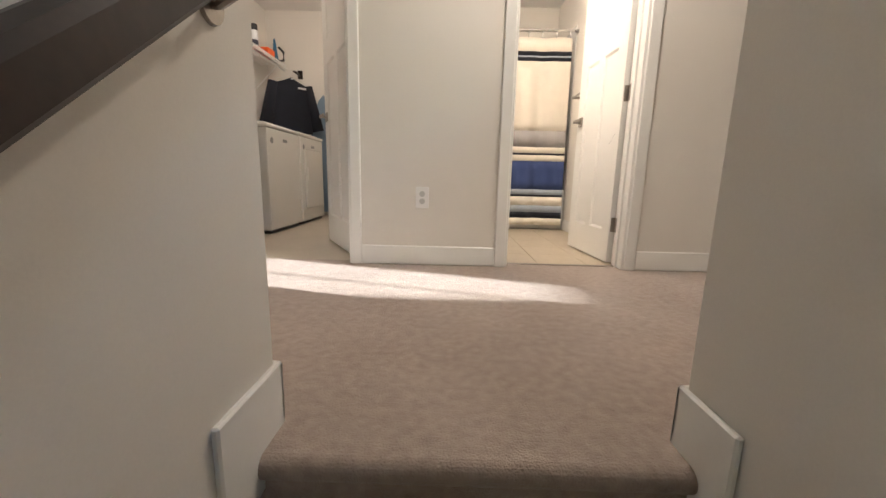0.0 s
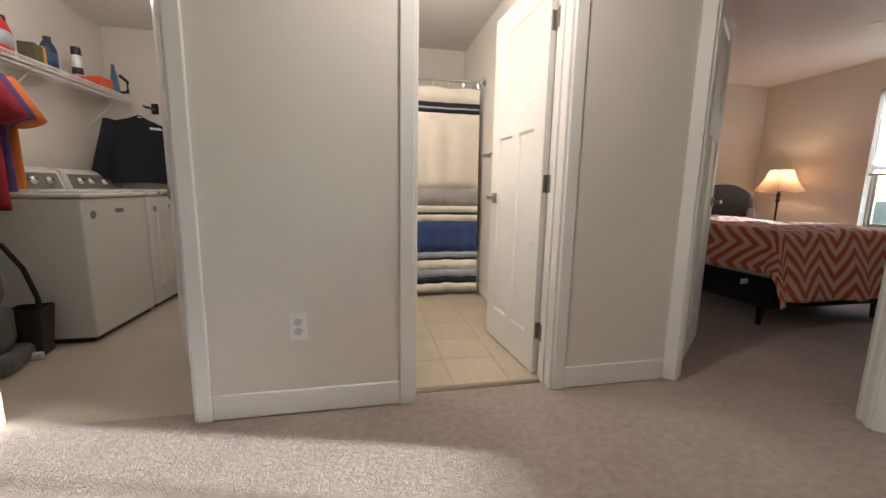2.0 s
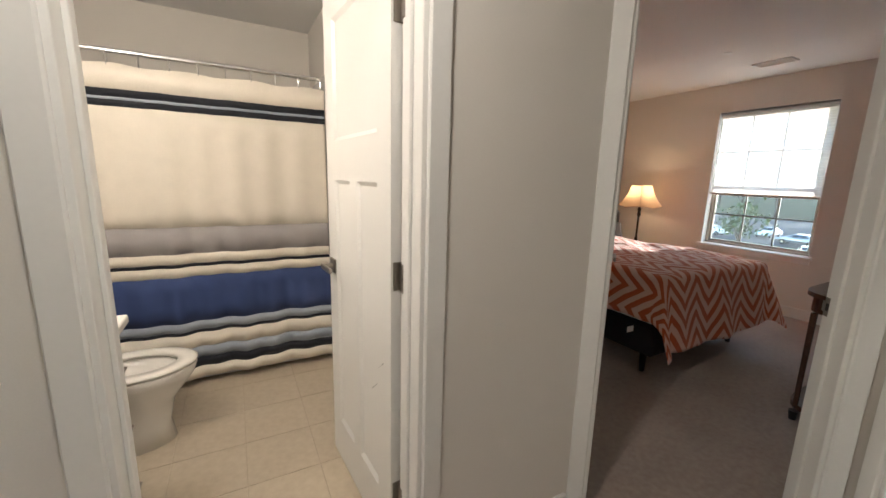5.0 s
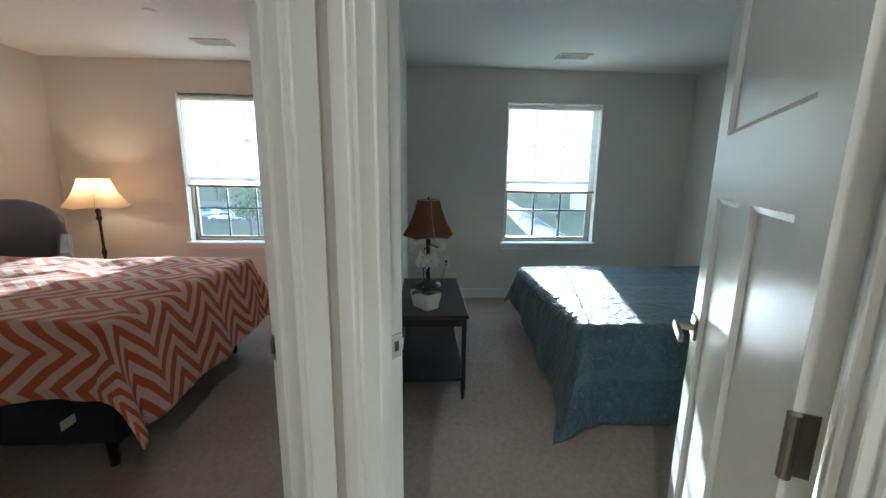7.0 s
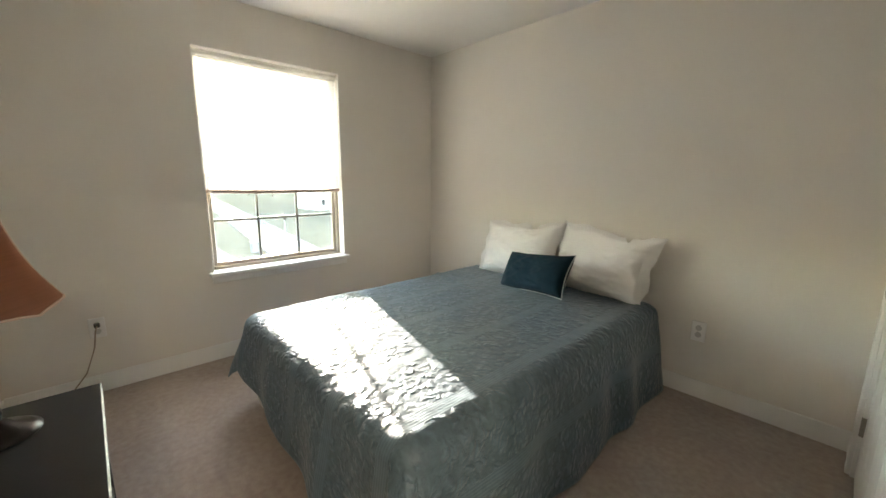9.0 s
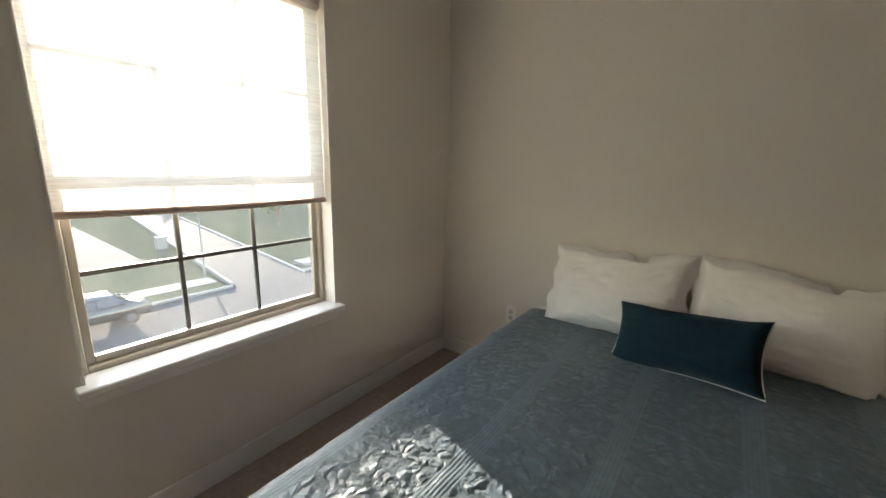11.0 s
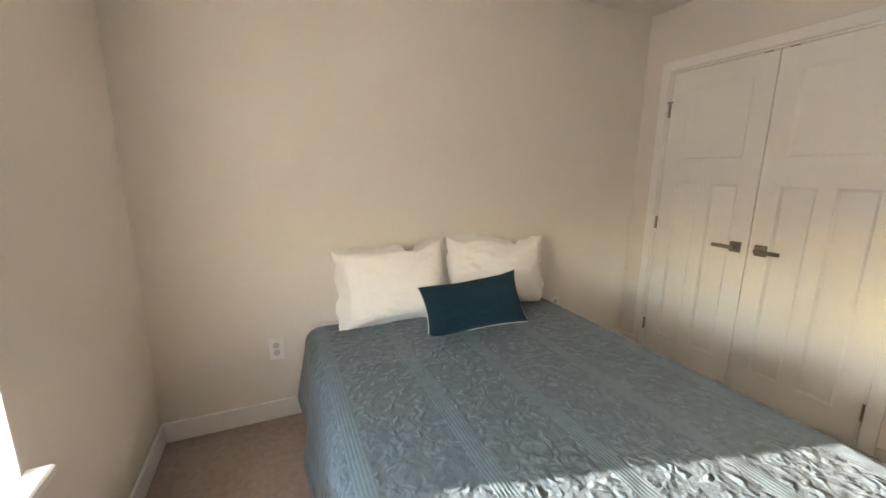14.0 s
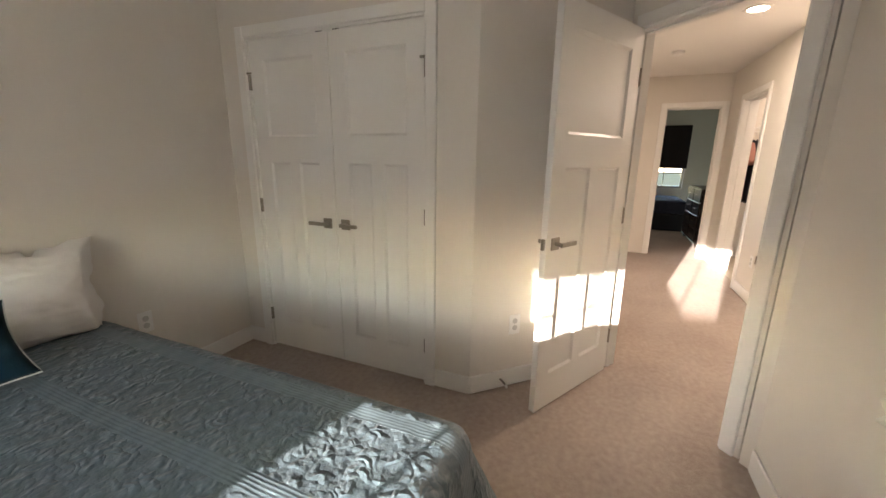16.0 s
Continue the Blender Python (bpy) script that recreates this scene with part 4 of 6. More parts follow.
def bell_shade(name, parent, zlo, zhi, rlo, rhi, material, rim, edges=4, sag=0.16):
    """A bell-shaped lampshade with pinched corners and trimmed edges."""
    bm = bmesh.new()
    seg, n = 48, 10
    rings = []

    def at(k, i):
        t = i / n
        r = rlo + (rhi - rlo) * t - sag * (rlo - rhi) * math.sin(math.pi * t) * (1 - 0.25 * t)
        a = 2 * math.pi * k / seg
        c = abs(math.cos(edges / 2 * a))
        return Vector((r * (1 + 0.16 * c ** 3) * math.cos(a), r * (1 + 0.16 * c ** 3) * math.sin(a), zlo + (zhi - zlo) * t + 0.02 * (1 - t) * (c - 1)))
    for i in range(n + 1):
        rings.append([bm.verts.new(at(k, i)) for k in range(seg)])
    for a, b in zip(rings, rings[1:]):
        for k in range(seg):
            bm.faces.new((a[k], a[(k + 1) % seg], b[(k + 1) % seg], b[k]))
    sh = part(name, bm, material, parent, smooth=True)
    for e in range(edges):
        k = seg // edges * e
        part("seam", tube([at(k, i) for i in range(n + 1)], 0.003, 6), rim, sh)
    for i in (0, n):
        part("rim", tube([at(k, i) for k in range(seg)] + [at(0, i), at(1, i)], 0.0035, 6), rim, sh)
    bm = bmesh.new()
    for a in range(3):
        rod(bm, (0, 0, zhi - 0.012), (rhi * math.cos(a * 2.09), rhi * math.sin(a * 2.09), zhi - 0.004), 0.0015, seg=6)
    part("spider", bm, M_BRONZE, sh)
    return sh


lamp = empty("table_lamp", "table lamp with a brown bell shade and a dark bronze stem", "lamp", at=pose(4.225, 1.30, TZ, 0, 0, 12) @ Matrix.Diagonal((1.04, 1.04, 1.04, 1)))
part("base", lathe([(0.0, 0), (0.088, 0), (0.09, 0.008), (0.07, 0.02), (0.035, 0.032), (0.018, 0.05), (0.0, 0.05)], 28), M_BRONZE, lamp, smooth=True)
part("stem", lathe([(0.012, 0.045), (0.016, 0.07), (0.013, 0.09), (0.014, 0.30), (0.018, 0.33), (0.012, 0.36), (0.010, 0.44), (0.006, 0.60), (0.0, 0.60)], 16), M_BRONZE, lamp, smooth=True)
bell_shade("shade", lamp, 0.372, 0.615, 0.155, 0.068, M_BROWNSHADE, M_SHADETRIM)
part("finial", lathe([(0.006, 0.60), (0.004, 0.618), (0.010, 0.628), (0.0, 0.638)], 12), M_BRONZE, lamp, smooth=True)

M_PETAL = mat("orchid_petal", (0.80, 0.78, 0.70), 0.6, var=0.04, scale=20)
M_LIP = mat("orchid_lip", (0.72, 0.52, 0.14), 0.6, var=0.1)
M_LEAF = mat("orchid_leaf", (0.018, 0.045, 0.016), 0.4, var=0.25, scale=12)
M_STEM = mat("orchid_stem", (0.09, 0.07, 0.035), 0.6, var=0.2)
M_SOIL = mat("potting_bark", (0.02, 0.014, 0.01), 0.95, var=0.4, scale=40, bump=1)
orch = empty("orchid", "white artificial orchid in an oblong white pot", "plant", at=pose(3.735, 1.325, TZ, 0, 0, 38))
pot = bmesh.new()
o0, o1, i1, i0 = ([(-1.55 * r, -r, z), (1.55 * r, -r, z), (1.55 * r, r, z), (-1.55 * r, r, z)] for r, z in ((0.046, 0.0), (0.058, 0.105), (0.052, 0.105), (0.046, 0.075)))
rr = [[pot.verts.new(c) for c in ring_] for ring_ in (o0, o1, i1, i0)]
for a, b in zip(rr, rr[1:]):
    for k in range(4):
        pot.faces.new((a[k], a[(k + 1) % 4], b[(k + 1) % 4], b[k]))
pot.faces.new(rr[0])
pot.faces.new(rr[3])
bmesh.ops.bevel(pot, geom=list(pot.edges), offset=0.003, segments=2, affect="EDGES")
part("pot", pot, mat("white_glazed_pot", (0.78, 0.77, 0.74), 0.25, var=0.02), orch, "white glazed oblong pot")
part("soil", bx(-0.072, 0.072, -0.047, 0.047, 0.074, 0.086, bevel=0.004), M_SOIL, orch)


def blade(bm, m, length, width, bend):
    n = 8
    rows = []
    for i in range(n + 1):
        t = i / n
        wv = width / 2 * math.sin(math.pi * min(1, 0.12 + 0.88 * t)) ** 0.7 if t < 1 else 0.002
        y = length * t
        z = bend * t * t
        rows.append([bm.verts.new(m @ Vector((xx, y, z + abs(xx) * 0.35))) for xx in (-wv, 0, wv)])
    for a, b in zip(rows, rows[1:]):
        for k in range(2):
            bm.faces.new((a[k], a[k + 1], b[k + 1], b[k]))


for k, (ang, ln) in enumerate(((15, 0.13), (105, 0.12), (200, 0.14), (285, 0.12), (60, 0.10))):
    bm = bmesh.new()
    blade(bm, pose(0, 0, 0.085, 32 + 6 * (k % 3), 0, ang), ln, 0.062, -0.05)
    part("leaf", bm, M_LEAF, orch, smooth=True)
stems = [[(0, 0, 0.08), (0.008, 0.01, 0.2), (0.0, 0.02, 0.31), (-0.03, 0.03, 0.38), (-0.085, 0.03, 0.415), (-0.14, 0.02, 0.40)], [(0.01, 0, 0.08), (0.0, -0.01, 0.18), (0.02, -0.005, 0.28), (0.06, -0.01, 0.345), (0.11, -0.02, 0.365), (0.15, -0.03, 0.35)]]
for s in stems:
    part("stem", tube(s, 0.004, 6), M_STEM, orch, smooth=True)


def blossom(m, size):
    f = part("blossom", bmesh.new(), M_PETAL, orch)
    f.data.clear_geometry()
    bm = bmesh.new()
    for a, ln, wd in ((90, 1.0, 0.62), (210, 0.95, 0.58), (330, 0.95, 0.58), (10, 1.0, 0.95), (170, 1.0, 0.95)):
        blade(bm, pose(0, 0, 0.002 * (a % 7), 18, 0, a - 90), size * ln, size * wd, -0.2 * size)
    bm.to_mesh(f.data)
    bm.free()
    f.matrix_local = m
    lp = part("lip", lathe([(0.0, 0.0), (0.2 * size, 0.12 * size), (0.12 * size, 0.30 * size), (0.0, 0.34 * size)], 10), M_LIP, f, "yellow-orange lip", smooth=True)
    return f


rng = random.Random(5)
for k in range(11):
    if k < 6:
        c = Vector(stems[0][3]).lerp(Vector(stems[0][5]), k / 5)
    else:
        c = Vector(stems[1][2]).lerp(Vector(stems[1][5]), (k - 6) / 4)
    c += Vector((rng.uniform(-0.03, 0.03), rng.uniform(-0.035, 0.035), rng.uniform(-0.09, 0.02) if k < 6 else rng.uniform(-0.05, 0.03)))
    blossom(pose(*c, rng.uniform(50, 110), rng.uniform(-25, 25), rng.uniform(60, 200)), rng.uniform(0.046, 0.058))

# ---- coral room ----
bed2 = empty("bed", "double bed with an orange chevron coverlet on a dark base", "bed", at=(3.70, 3.6, 0))
L = Matrix.Translation((-3.70, -3.6, 0))
part("mattress", bx(3.03, 4.38, 2.68, 4.95, 0.38, 0.70, bevel=0.06, seg=3, m=L), M_MATTRESS, bed2, "white mattress")
part("box_spring", bx(3.05, 4.37, 2.70, 4.95, 0.15, 0.375, bevel=0.02, m=L), M_DARKBASE, bed2, "dark fabric base")
for x in (3.12, 4.30):
    for y in (2.80, 3.8, 4.8):
        bm = bmesh.new()
        rod(bm, L @ Vector((x, y, 0)), L @ Vector((x, y, 0.15)), 0.018, 0.026)
        part("leg", bm, M_BLACK, bed2)
q = drape("coverlet", bed2, 3.0, 4.42, 2.64, 4.98, 0.74, (0.30, 0.44, 0.48, -0.05), M_CHEV, res=0.026, flare=0.14, ripple=0.03, hump=0.03, seed=4.2)
q.matrix_local = L
M_TAG = mat("white_tag", (0.75, 0.73, 0.70), 0.7)
part("tag", bx(2.905, 2.97, 2.80, 2.804, 0.33, 0.37, m=L), M_TAG, bed2, "white sewn-in tag")

lamp2 = empty("floor_lamp", "lit floor lamp with a cream bell shade on a dark stem", "lamp", at=pose(5.25, 4.42, 0, 0, 0, 35))
part("base", lathe([(0.0, 0), (0.14, 0), (0.145, 0.012), (0.11, 0.03), (0.04, 0.05), (0.018, 0.09), (0.0, 0.09)], 28), M_BRONZE, lamp2, smooth=True)
part("stem", lathe([(0.014, 0.08), (0.012, 0.55), (0.022, 0.60), (0.012, 0.65), (0.012, 0.90), (0.026, 0.93), (0.014, 0.96), (0.024, 1.0), (0.010, 1.03), (0.008, 1.12), (0.0, 1.12)], 16), M_BRONZE, lamp2, smooth=True)
bell_shade("shade", lamp2, 1.045, 1.305, 0.22, 0.10, M_CREAMSHADE, M_SHADETRIM)
part("bulb", lathe([(0.0, 1.12), (0.014, 1.12), (0.03, 1.16), (0.028, 1.20), (0.0, 1.225)], 16), emit("lit_bulb", (1.0, 0.75, 0.45), 2.0), lamp2, smooth=True)
ceiling_lamp("floor_lamp_glow", 5.25, 4.42, 1.22, 0.8, (1.0, 0.66, 0.36), 0.03)

M_GREYCLOTH = mat("grey_upholstery", (0.16, 0.165, 0.18), 0.9, var=0.12, scale=14, fine=220, bump=0.4, sheen=0.2)
ch = empty("armchair", "grey upholstered armchair with sloping arms in the corner", "chair", at=pose(4.62, 4.63, 0, 0, 0, -50) @ Matrix.Diagonal((1.0, 1.0, 1.07, 1)))
part("seat", bx(-0.27, 0.27, -0.30, 0.25, 0.24, 0.46, bevel=0.05, seg=3), M_GREYCLOTH, ch)
bm = bmesh.new()
rows = []
for i in range(13):
    u = -1 + 2 * i / 12
    hgt = 1.04 - 0.16 * abs(u) ** 2.5
    bow = 0.10 * u * u
    row = []
    for z, y in ((0.30, 0.22), (0.60, 0.25), (0.85, 0.29), (hgt, 0.33), (hgt + 0.015, 0.37), (hgt - 0.03, 0.42), (0.6, 0.37), (0.30, 0.33)):
        row.append(bm.verts.new((0.33 * u, y - bow, z)))
    rows.append(row)
for a, b in zip(rows, rows[1:]):
    for k in range(8):
        bm.faces.new((a[k], a[(k + 1) % 8], b[(k + 1) % 8], b[k]))
bm.faces.new(rows[0])
bm.faces.new(rows[-1])
part("backrest", bm, M_GREYCLOTH, ch, smooth=True)
for sx in (-1, 1):
    bm = bmesh.new()
    rows = []
    for i in range(9):
        t = i / 8
        z = 0.78 - 0.10 * math.sin(t * math.pi * 0.5)
        y = 0.22 - 0.55 * t
        rows.append([bm.verts.new((sx * (0.31 + a), y, zz)) for a, zz in ((-0.04, 0.26), (-0.04, z - 0.03), (-0.02, z), (0.03, z), (0.05, z - 0.03), (0.04, 0.26))])
    for a, b in zip(rows, rows[1:]):
        for k in range(6):
            bm.faces.new((a[k], a[(k + 1) % 6], b[(k + 1) % 6], b[k]))
    bm.faces.new(rows[0])
    bm.faces.new(rows[-1])
    part("arm", bm, M_GREYCLOTH, ch, smooth=False)
for x in (-0.24, 0.24):
    for y in (-0.26, 0.26):
        part("leg", rod(bmesh.new(), (x * 1.1, y * 1.08, 0), (x, y, 0.25), 0.014, 0.022), M_BLACK, ch)

M_MAHOG = mat("dark_red_wood", (0.05, 0.022, 0.014), 0.25, color2=(0.085, 0.038, 0.022), scale=4, fine=40, bump=0.04, coat=0.4)
dt = empty("console_table", "dark wooden console table with rounded front corners and a low shelf", "table", at=(3.73, 1.635, 0))


def half_disc(r, z0, z1, seg=24):
    bm = bmesh.new()
    lo = []
    for k in range(seg + 1):
        c, q_ = math.cos(math.pi * k / seg), math.sin(math.pi * k / seg)
        lo.append(bm.verts.new((0.78 * r * math.copysign(abs(c) ** 0.45, c), 1.02 * r * q_ ** 0.45, z0)))
    hi = [bm.verts.new((v.co.x, v.co.y, z1)) for v in lo]
    bm.faces.new(lo)
    bm.faces.new(hi)
    for k in range(seg + 1):
        k2 = (k + 1) % (seg + 1)
        bm.faces.new((lo[k], lo[k2], hi[k2], hi[k]))
    return bm


part("tabletop", half_disc(0.48, 0.735, 0.76), M_MAHOG, dt, "glossy rounded top")
part("apron", half_disc(0.455, 0.645, 0.735), M_MAHOG, dt)
part("shelf", half_disc(0.46, 0.055, 0.085), M_MAHOG, dt)
for x, y in ((-0.33, 0.40), (0.33, 0.40), (-0.33, 0.03), (0.33, 0.03)):
    part("leg", rod(bmesh.new(), (x, y, 0.085), (x, y, 0.65), 0.012, 0.016), M_MAHOG, dt)
    part("foot", rod(bmesh.new(), (x, y, 0.0), (x, y, 0.055), 0.018, 0.024), M_BLACK, dt)
kn = part("drawer_knob", lathe([(0.0, 0), (0.007, 0), (0.006, 0.012), (0.014, 0.02), (0.012, 0.03), (0, 0.032)], 14), M_BRONZE, dt, smooth=True)
kn.matrix_local = pose(-0.355, 0.22, 0.69, 0, -90, 0)

# ---- bath ----
M_TILE = mat("beige_floor_tile", (0.50, 0.42, 0.31), 0.35, color2=(0.60, 0.52, 0.40), scale=4, fine=30, bump=0.03)
M_GROUT = mat("grout", (0.535, 0.455, 0.345), 0.9, var=0.1)
slab("floor_bath", [(-0.34, 2.245), (1.28, 2.245), (1.28, 4.8), (-0.34, 4.8)], -0.25, -0.006, M_GROUT)
fb = empty("bath_tiles", kind="structure")
tile_me = None
for i in range(6):
    for j in range(9):
        x, y = -0.336 + i * 0.305, 2.29 + j * 0.305
        if x > 1.2 or y > 4.1:
            continue
        if tile_me is None:
            t_ = part("tile", bx(0, 0.3025, 0, 0.3025, -0.006, -0.001, bevel=0.001), M_TILE, fb)
            tile_me = t_.data
        else:
            t_ = new("tile", tile_me)
            t_.parent = fb
        t_.location = (x, y, 0)
tagged(part("threshold", bx(0.362, 1.04, 2.236, 2.262, -0.004, 0.006, bevel=0.002), M_NICKEL), kind="structure")
skirting("baseboard_bath", along(1.22, 4.0, 0, -1), [(0, 1.6)])

M_CUR = {}
for nm, c in (("cream", (0.82, 0.76, 0.66)), ("black", (0.012, 0.014, 0.022)), ("grey", (0.40, 0.38, 0.38)), ("blue", (0.045, 0.075, 0.22)), ("pale", (0.36, 0.40, 0.47))):
    M_CUR[nm] = mat("curtain_" + nm, c, 0.85, var=0.05, scale=10, fine=240, bump=0.3, sheen=0.1)
cur = empty("shower_curtain", "cream shower curtain with navy, grey and black stripes", "curtain", at=(0.49, 3.98, 0))
bands = [(1.88, 1.755, "cream"), (1.755, 1.715, "black"), (1.715, 1.70, "pale"), (1.70, 1.665, "black"), (1.665, 1.005, "cream"), (1.005, 0.845, "grey"), (0.845, 0.785, "cream"), (0.785, 0.765, "black"), (0.765, 0.705, "cream"), (0.705, 0.42, "blue"), (0.42, 0.365, "pale"), (0.365, 0.345, "black"), (0.345, 0.255, "cream"), (0.255, 0.185, "pale"), (0.185, 0.125, "black"), (0.125, 0.055, "cream")]


def curtain_y(x, z):
    t = (1.9 - z) / 1.85
    return (0.012 * math.sin(x * 34 + 0.6 * math.sin(x * 5)) + 0.012 * math.sin(x * 15 + 2)) * (0.35 + 0.8 * t) - 0.10 * t * t * 0.6


for z1, z0, nm in bands:
    bm = bmesh.new()
    nz = max(1, int((z1 - z0) / 0.08))
    cols = []
    for i in range(121):
        x = -0.74 + 1.42 * i / 120
        dip = 0.006 * math.sin(x * 19) if z1 > 1.85 else 0
        cols.append([bm.verts.new((x, curtain_y(x, z1 + (z0 - z1) * k / nz), z1 + (z0 - z1) * k / nz - (dip if k == 0 else 0))) for k in range(nz + 1)])
    for a, b in zip(cols, cols[1:]):
        for k in range(nz):
            bm.faces.new((a[k], b[k], b[k + 1], a[k + 1]))
    p_ = part("stripe", bm, M_CUR[nm], cur, nm + " stripe", smooth=True)
    so = p_.modifiers.new("thickness", "SOLIDIFY")
    so.thickness = 0.003
for k in range(11):
    x = -0.70 + k * 0.136
    pts = [(x, 0.018 * math.cos(a * math.pi / 8), 1.915 + 0.040 * math.sin(a * math.pi / 8)) for a in range(17)]
    part("ring", tube(pts, 0.0025, 6), M_CHROME, cur)
rd = empty("curtain_rod", "curved chrome shower rod fixed to the wall", "curtain rod", at=(0.49, 3.98, 1.945))
part("rod", tube([(-0.77 + 1.50 * k / 16, -0.0 * math.sin(math.pi * k / 16), 0.0) for k in range(17)], 0.0125, 10), M_CHROME, rd, smooth=True)
fl = part("flange", lathe([(0.032, 0), (0.03, 0.012), (0.016, 0.022), (0.0, 0.022)], 20), M_CHROME, rd)
fl.matrix_local = pose(0.73, 0, 0, 0, -90, 0)
M_TUB = mat("white_acrylic", (0.80, 0.79, 0.77), 0.18, var=0.01)
tub = empty("bathtub", "white bathtub behind the shower curtain", "bathtub", at=(0.47, 4.38, 0))
bm = bmesh.new()
for x0, x1, y0, y1, z0, z1 in ((-0.75, 0.75, -0.37, -0.30, 0, 0.42), (-0.75, 0.75, 0.30, 0.37, 0, 0.42), (-0.75, -0.66, -0.30, 0.30, 0, 0.42), (0.66, 0.75, -0.30, 0.30, 0, 0.42), (-0.66, 0.66, -0.30, 0.30, 0, 0.08)):
    box(bm, x0, x1, y0, y1, z0, z1, bevel=0.012, seg=2)
part("tub_shell", bm, M_TUB, tub)
part("surround_panel", bx(0.742, 0.752, -0.37, 0.37, 0.425, 2.02, bevel=0.003), M_TUB, tub, "white wall surround")
tbar = empty("towel_bar", "chrome towel bar on the bath wall", "towel bar", at=(1.22, 3.55, 1.29))
part("bar", tube([(-0.06, -0.30, 0), (-0.06, 0.24, 0)], 0.008, 10), M_NICKEL, tbar)
for y in (-0.29, 0.23):
    part("post", tube([(0, y, 0), (-0.066, y, 0)], 0.012, 10), M_NICKEL, tbar)

M_PORC = mat("porcelain", (0.80, 0.77, 0.71), 0.12, var=0.01)
toi = empty("toilet", "white porcelain toilet with the seat open", "toilet", at=pose(-0.02, 3.44, 0, 0, 0, 0))


def egg(rx, ry, z, cx, seg=32):
    return [(cx + (rx * 1.12 if math.cos(2 * math.pi * k / seg) > 0 else rx * 0.9) * math.cos(2 * math.pi * k / seg), ry * math.sin(2 * math.pi * k / seg), z) for k in range(seg)]


bm = bmesh.new()
rings = [[bm.verts.new(c) for c in egg(*e)] for e in ((0.17, 0.115, 0.0, 0.10), (0.155, 0.10, 0.10, 0.10), (0.17, 0.12, 0.22, 0.11), (0.225, 0.175, 0.34, 0.14), (0.235, 0.185, 0.385, 0.145), (0.23, 0.18, 0.395, 0.145), (0.16, 0.125, 0.392, 0.145), (0.14, 0.105, 0.30, 0.14), (0.06, 0.05, 0.22, 0.12))]
for a, b in zip(rings, rings[1:]):
    for k in range(32):
        bm.faces.new((a[k], a[(k + 1) % 32], b[(k + 1) % 32], b[k]))
bm.faces.new(rings[0])
bm.faces.new(rings[-1])
part("bowl", bm, M_PORC, toi, smooth=True)
bm = bmesh.new()
rings = [[bm.verts.new(c) for c in egg(*e)] for e in ((0.235, 0.185, 0.398, 0.145), (0.238, 0.188, 0.410, 0.145), (0.225, 0.175, 0.418, 0.145), (0.165, 0.122, 0.416, 0.145), (0.155, 0.115, 0.398, 0.145))]
for a, b in zip(rings, rings[1:] + rings[:1]):
    for k in range(32):
        bm.faces.new((a[k], a[(k + 1) % 32], b[(k + 1) % 32], b[k]))
part("seat", bm, M_PORC, toi, smooth=True)
part("tank", bx(-0.26, -0.08, -0.20, 0.20, 0.36, 0.72, bevel=0.025, seg=3), M_PORC, toi)
part("tank_lid", bx(-0.265, -0.07, -0.21, 0.21, 0.722, 0.755, bevel=0.01, seg=2), M_PORC, toi)
M_ESPRESSO = mat("espresso_cabinet", (0.035, 0.020, 0.014), 0.4, color2=(0.055, 0.03, 0.02), scale=5, fine=60)
van = empty("vanity", "dark wooden vanity cabinet under a white top", "cabinet", at=(-0.28, 2.62, 0))
part("body", bx(0, 0.48, -0.28, 0.30, 0.09, 0.79, bevel=0.003), M_ESPRESSO, van)
part("toe_kick", bx(0, 0.42, -0.27, 0.29, 0, 0.09), M_ESPRESSO, van)
for z0, z1 in ((0.12, 0.33), (0.345, 0.56), (0.575, 0.77)):
    dr_ = part("drawer", bx(0.48, 0.50, 0.0, 0.285, z0, z1, bevel=0.005), M_ESPRESSO, van)
    part("handle", tube([(0.50, 0.10, (z0 + z1) / 2), (0.525, 0.10, (z0 + z1) / 2), (0.525, 0.19, (z0 + z1) / 2), (0.50, 0.19, (z0 + z1) / 2)], 0.005, 8), M_NICKEL, dr_)
part("door", bx(0.48, 0.50, -0.27, -0.012, 0.12, 0.77, bevel=0.005), M_ESPRESSO, van)
tagged(part("washstand_top", bx(-0.28, 0.245, 2.325, 2.935, 0.79, 0.825, bevel=0.008, seg=2), mat("white_cultured_marble", (0.80, 0.78, 0.74), 0.15, var=0.03, scale=5)), "white cultured marble vanity top on the cabinet", "worktop")

# ---- laundry ----
M_ENAMEL = mat("white_enamel", (0.72, 0.70, 0.66), 0.25, var=0.01)
M_PANELGREY = mat("grey_control_panel", (0.20, 0.195, 0.185), 0.4, var=0.06)
M_GREYDOT = mat("appliance_badge", (0.22, 0.22, 0.22), 0.35, metal=0.5)


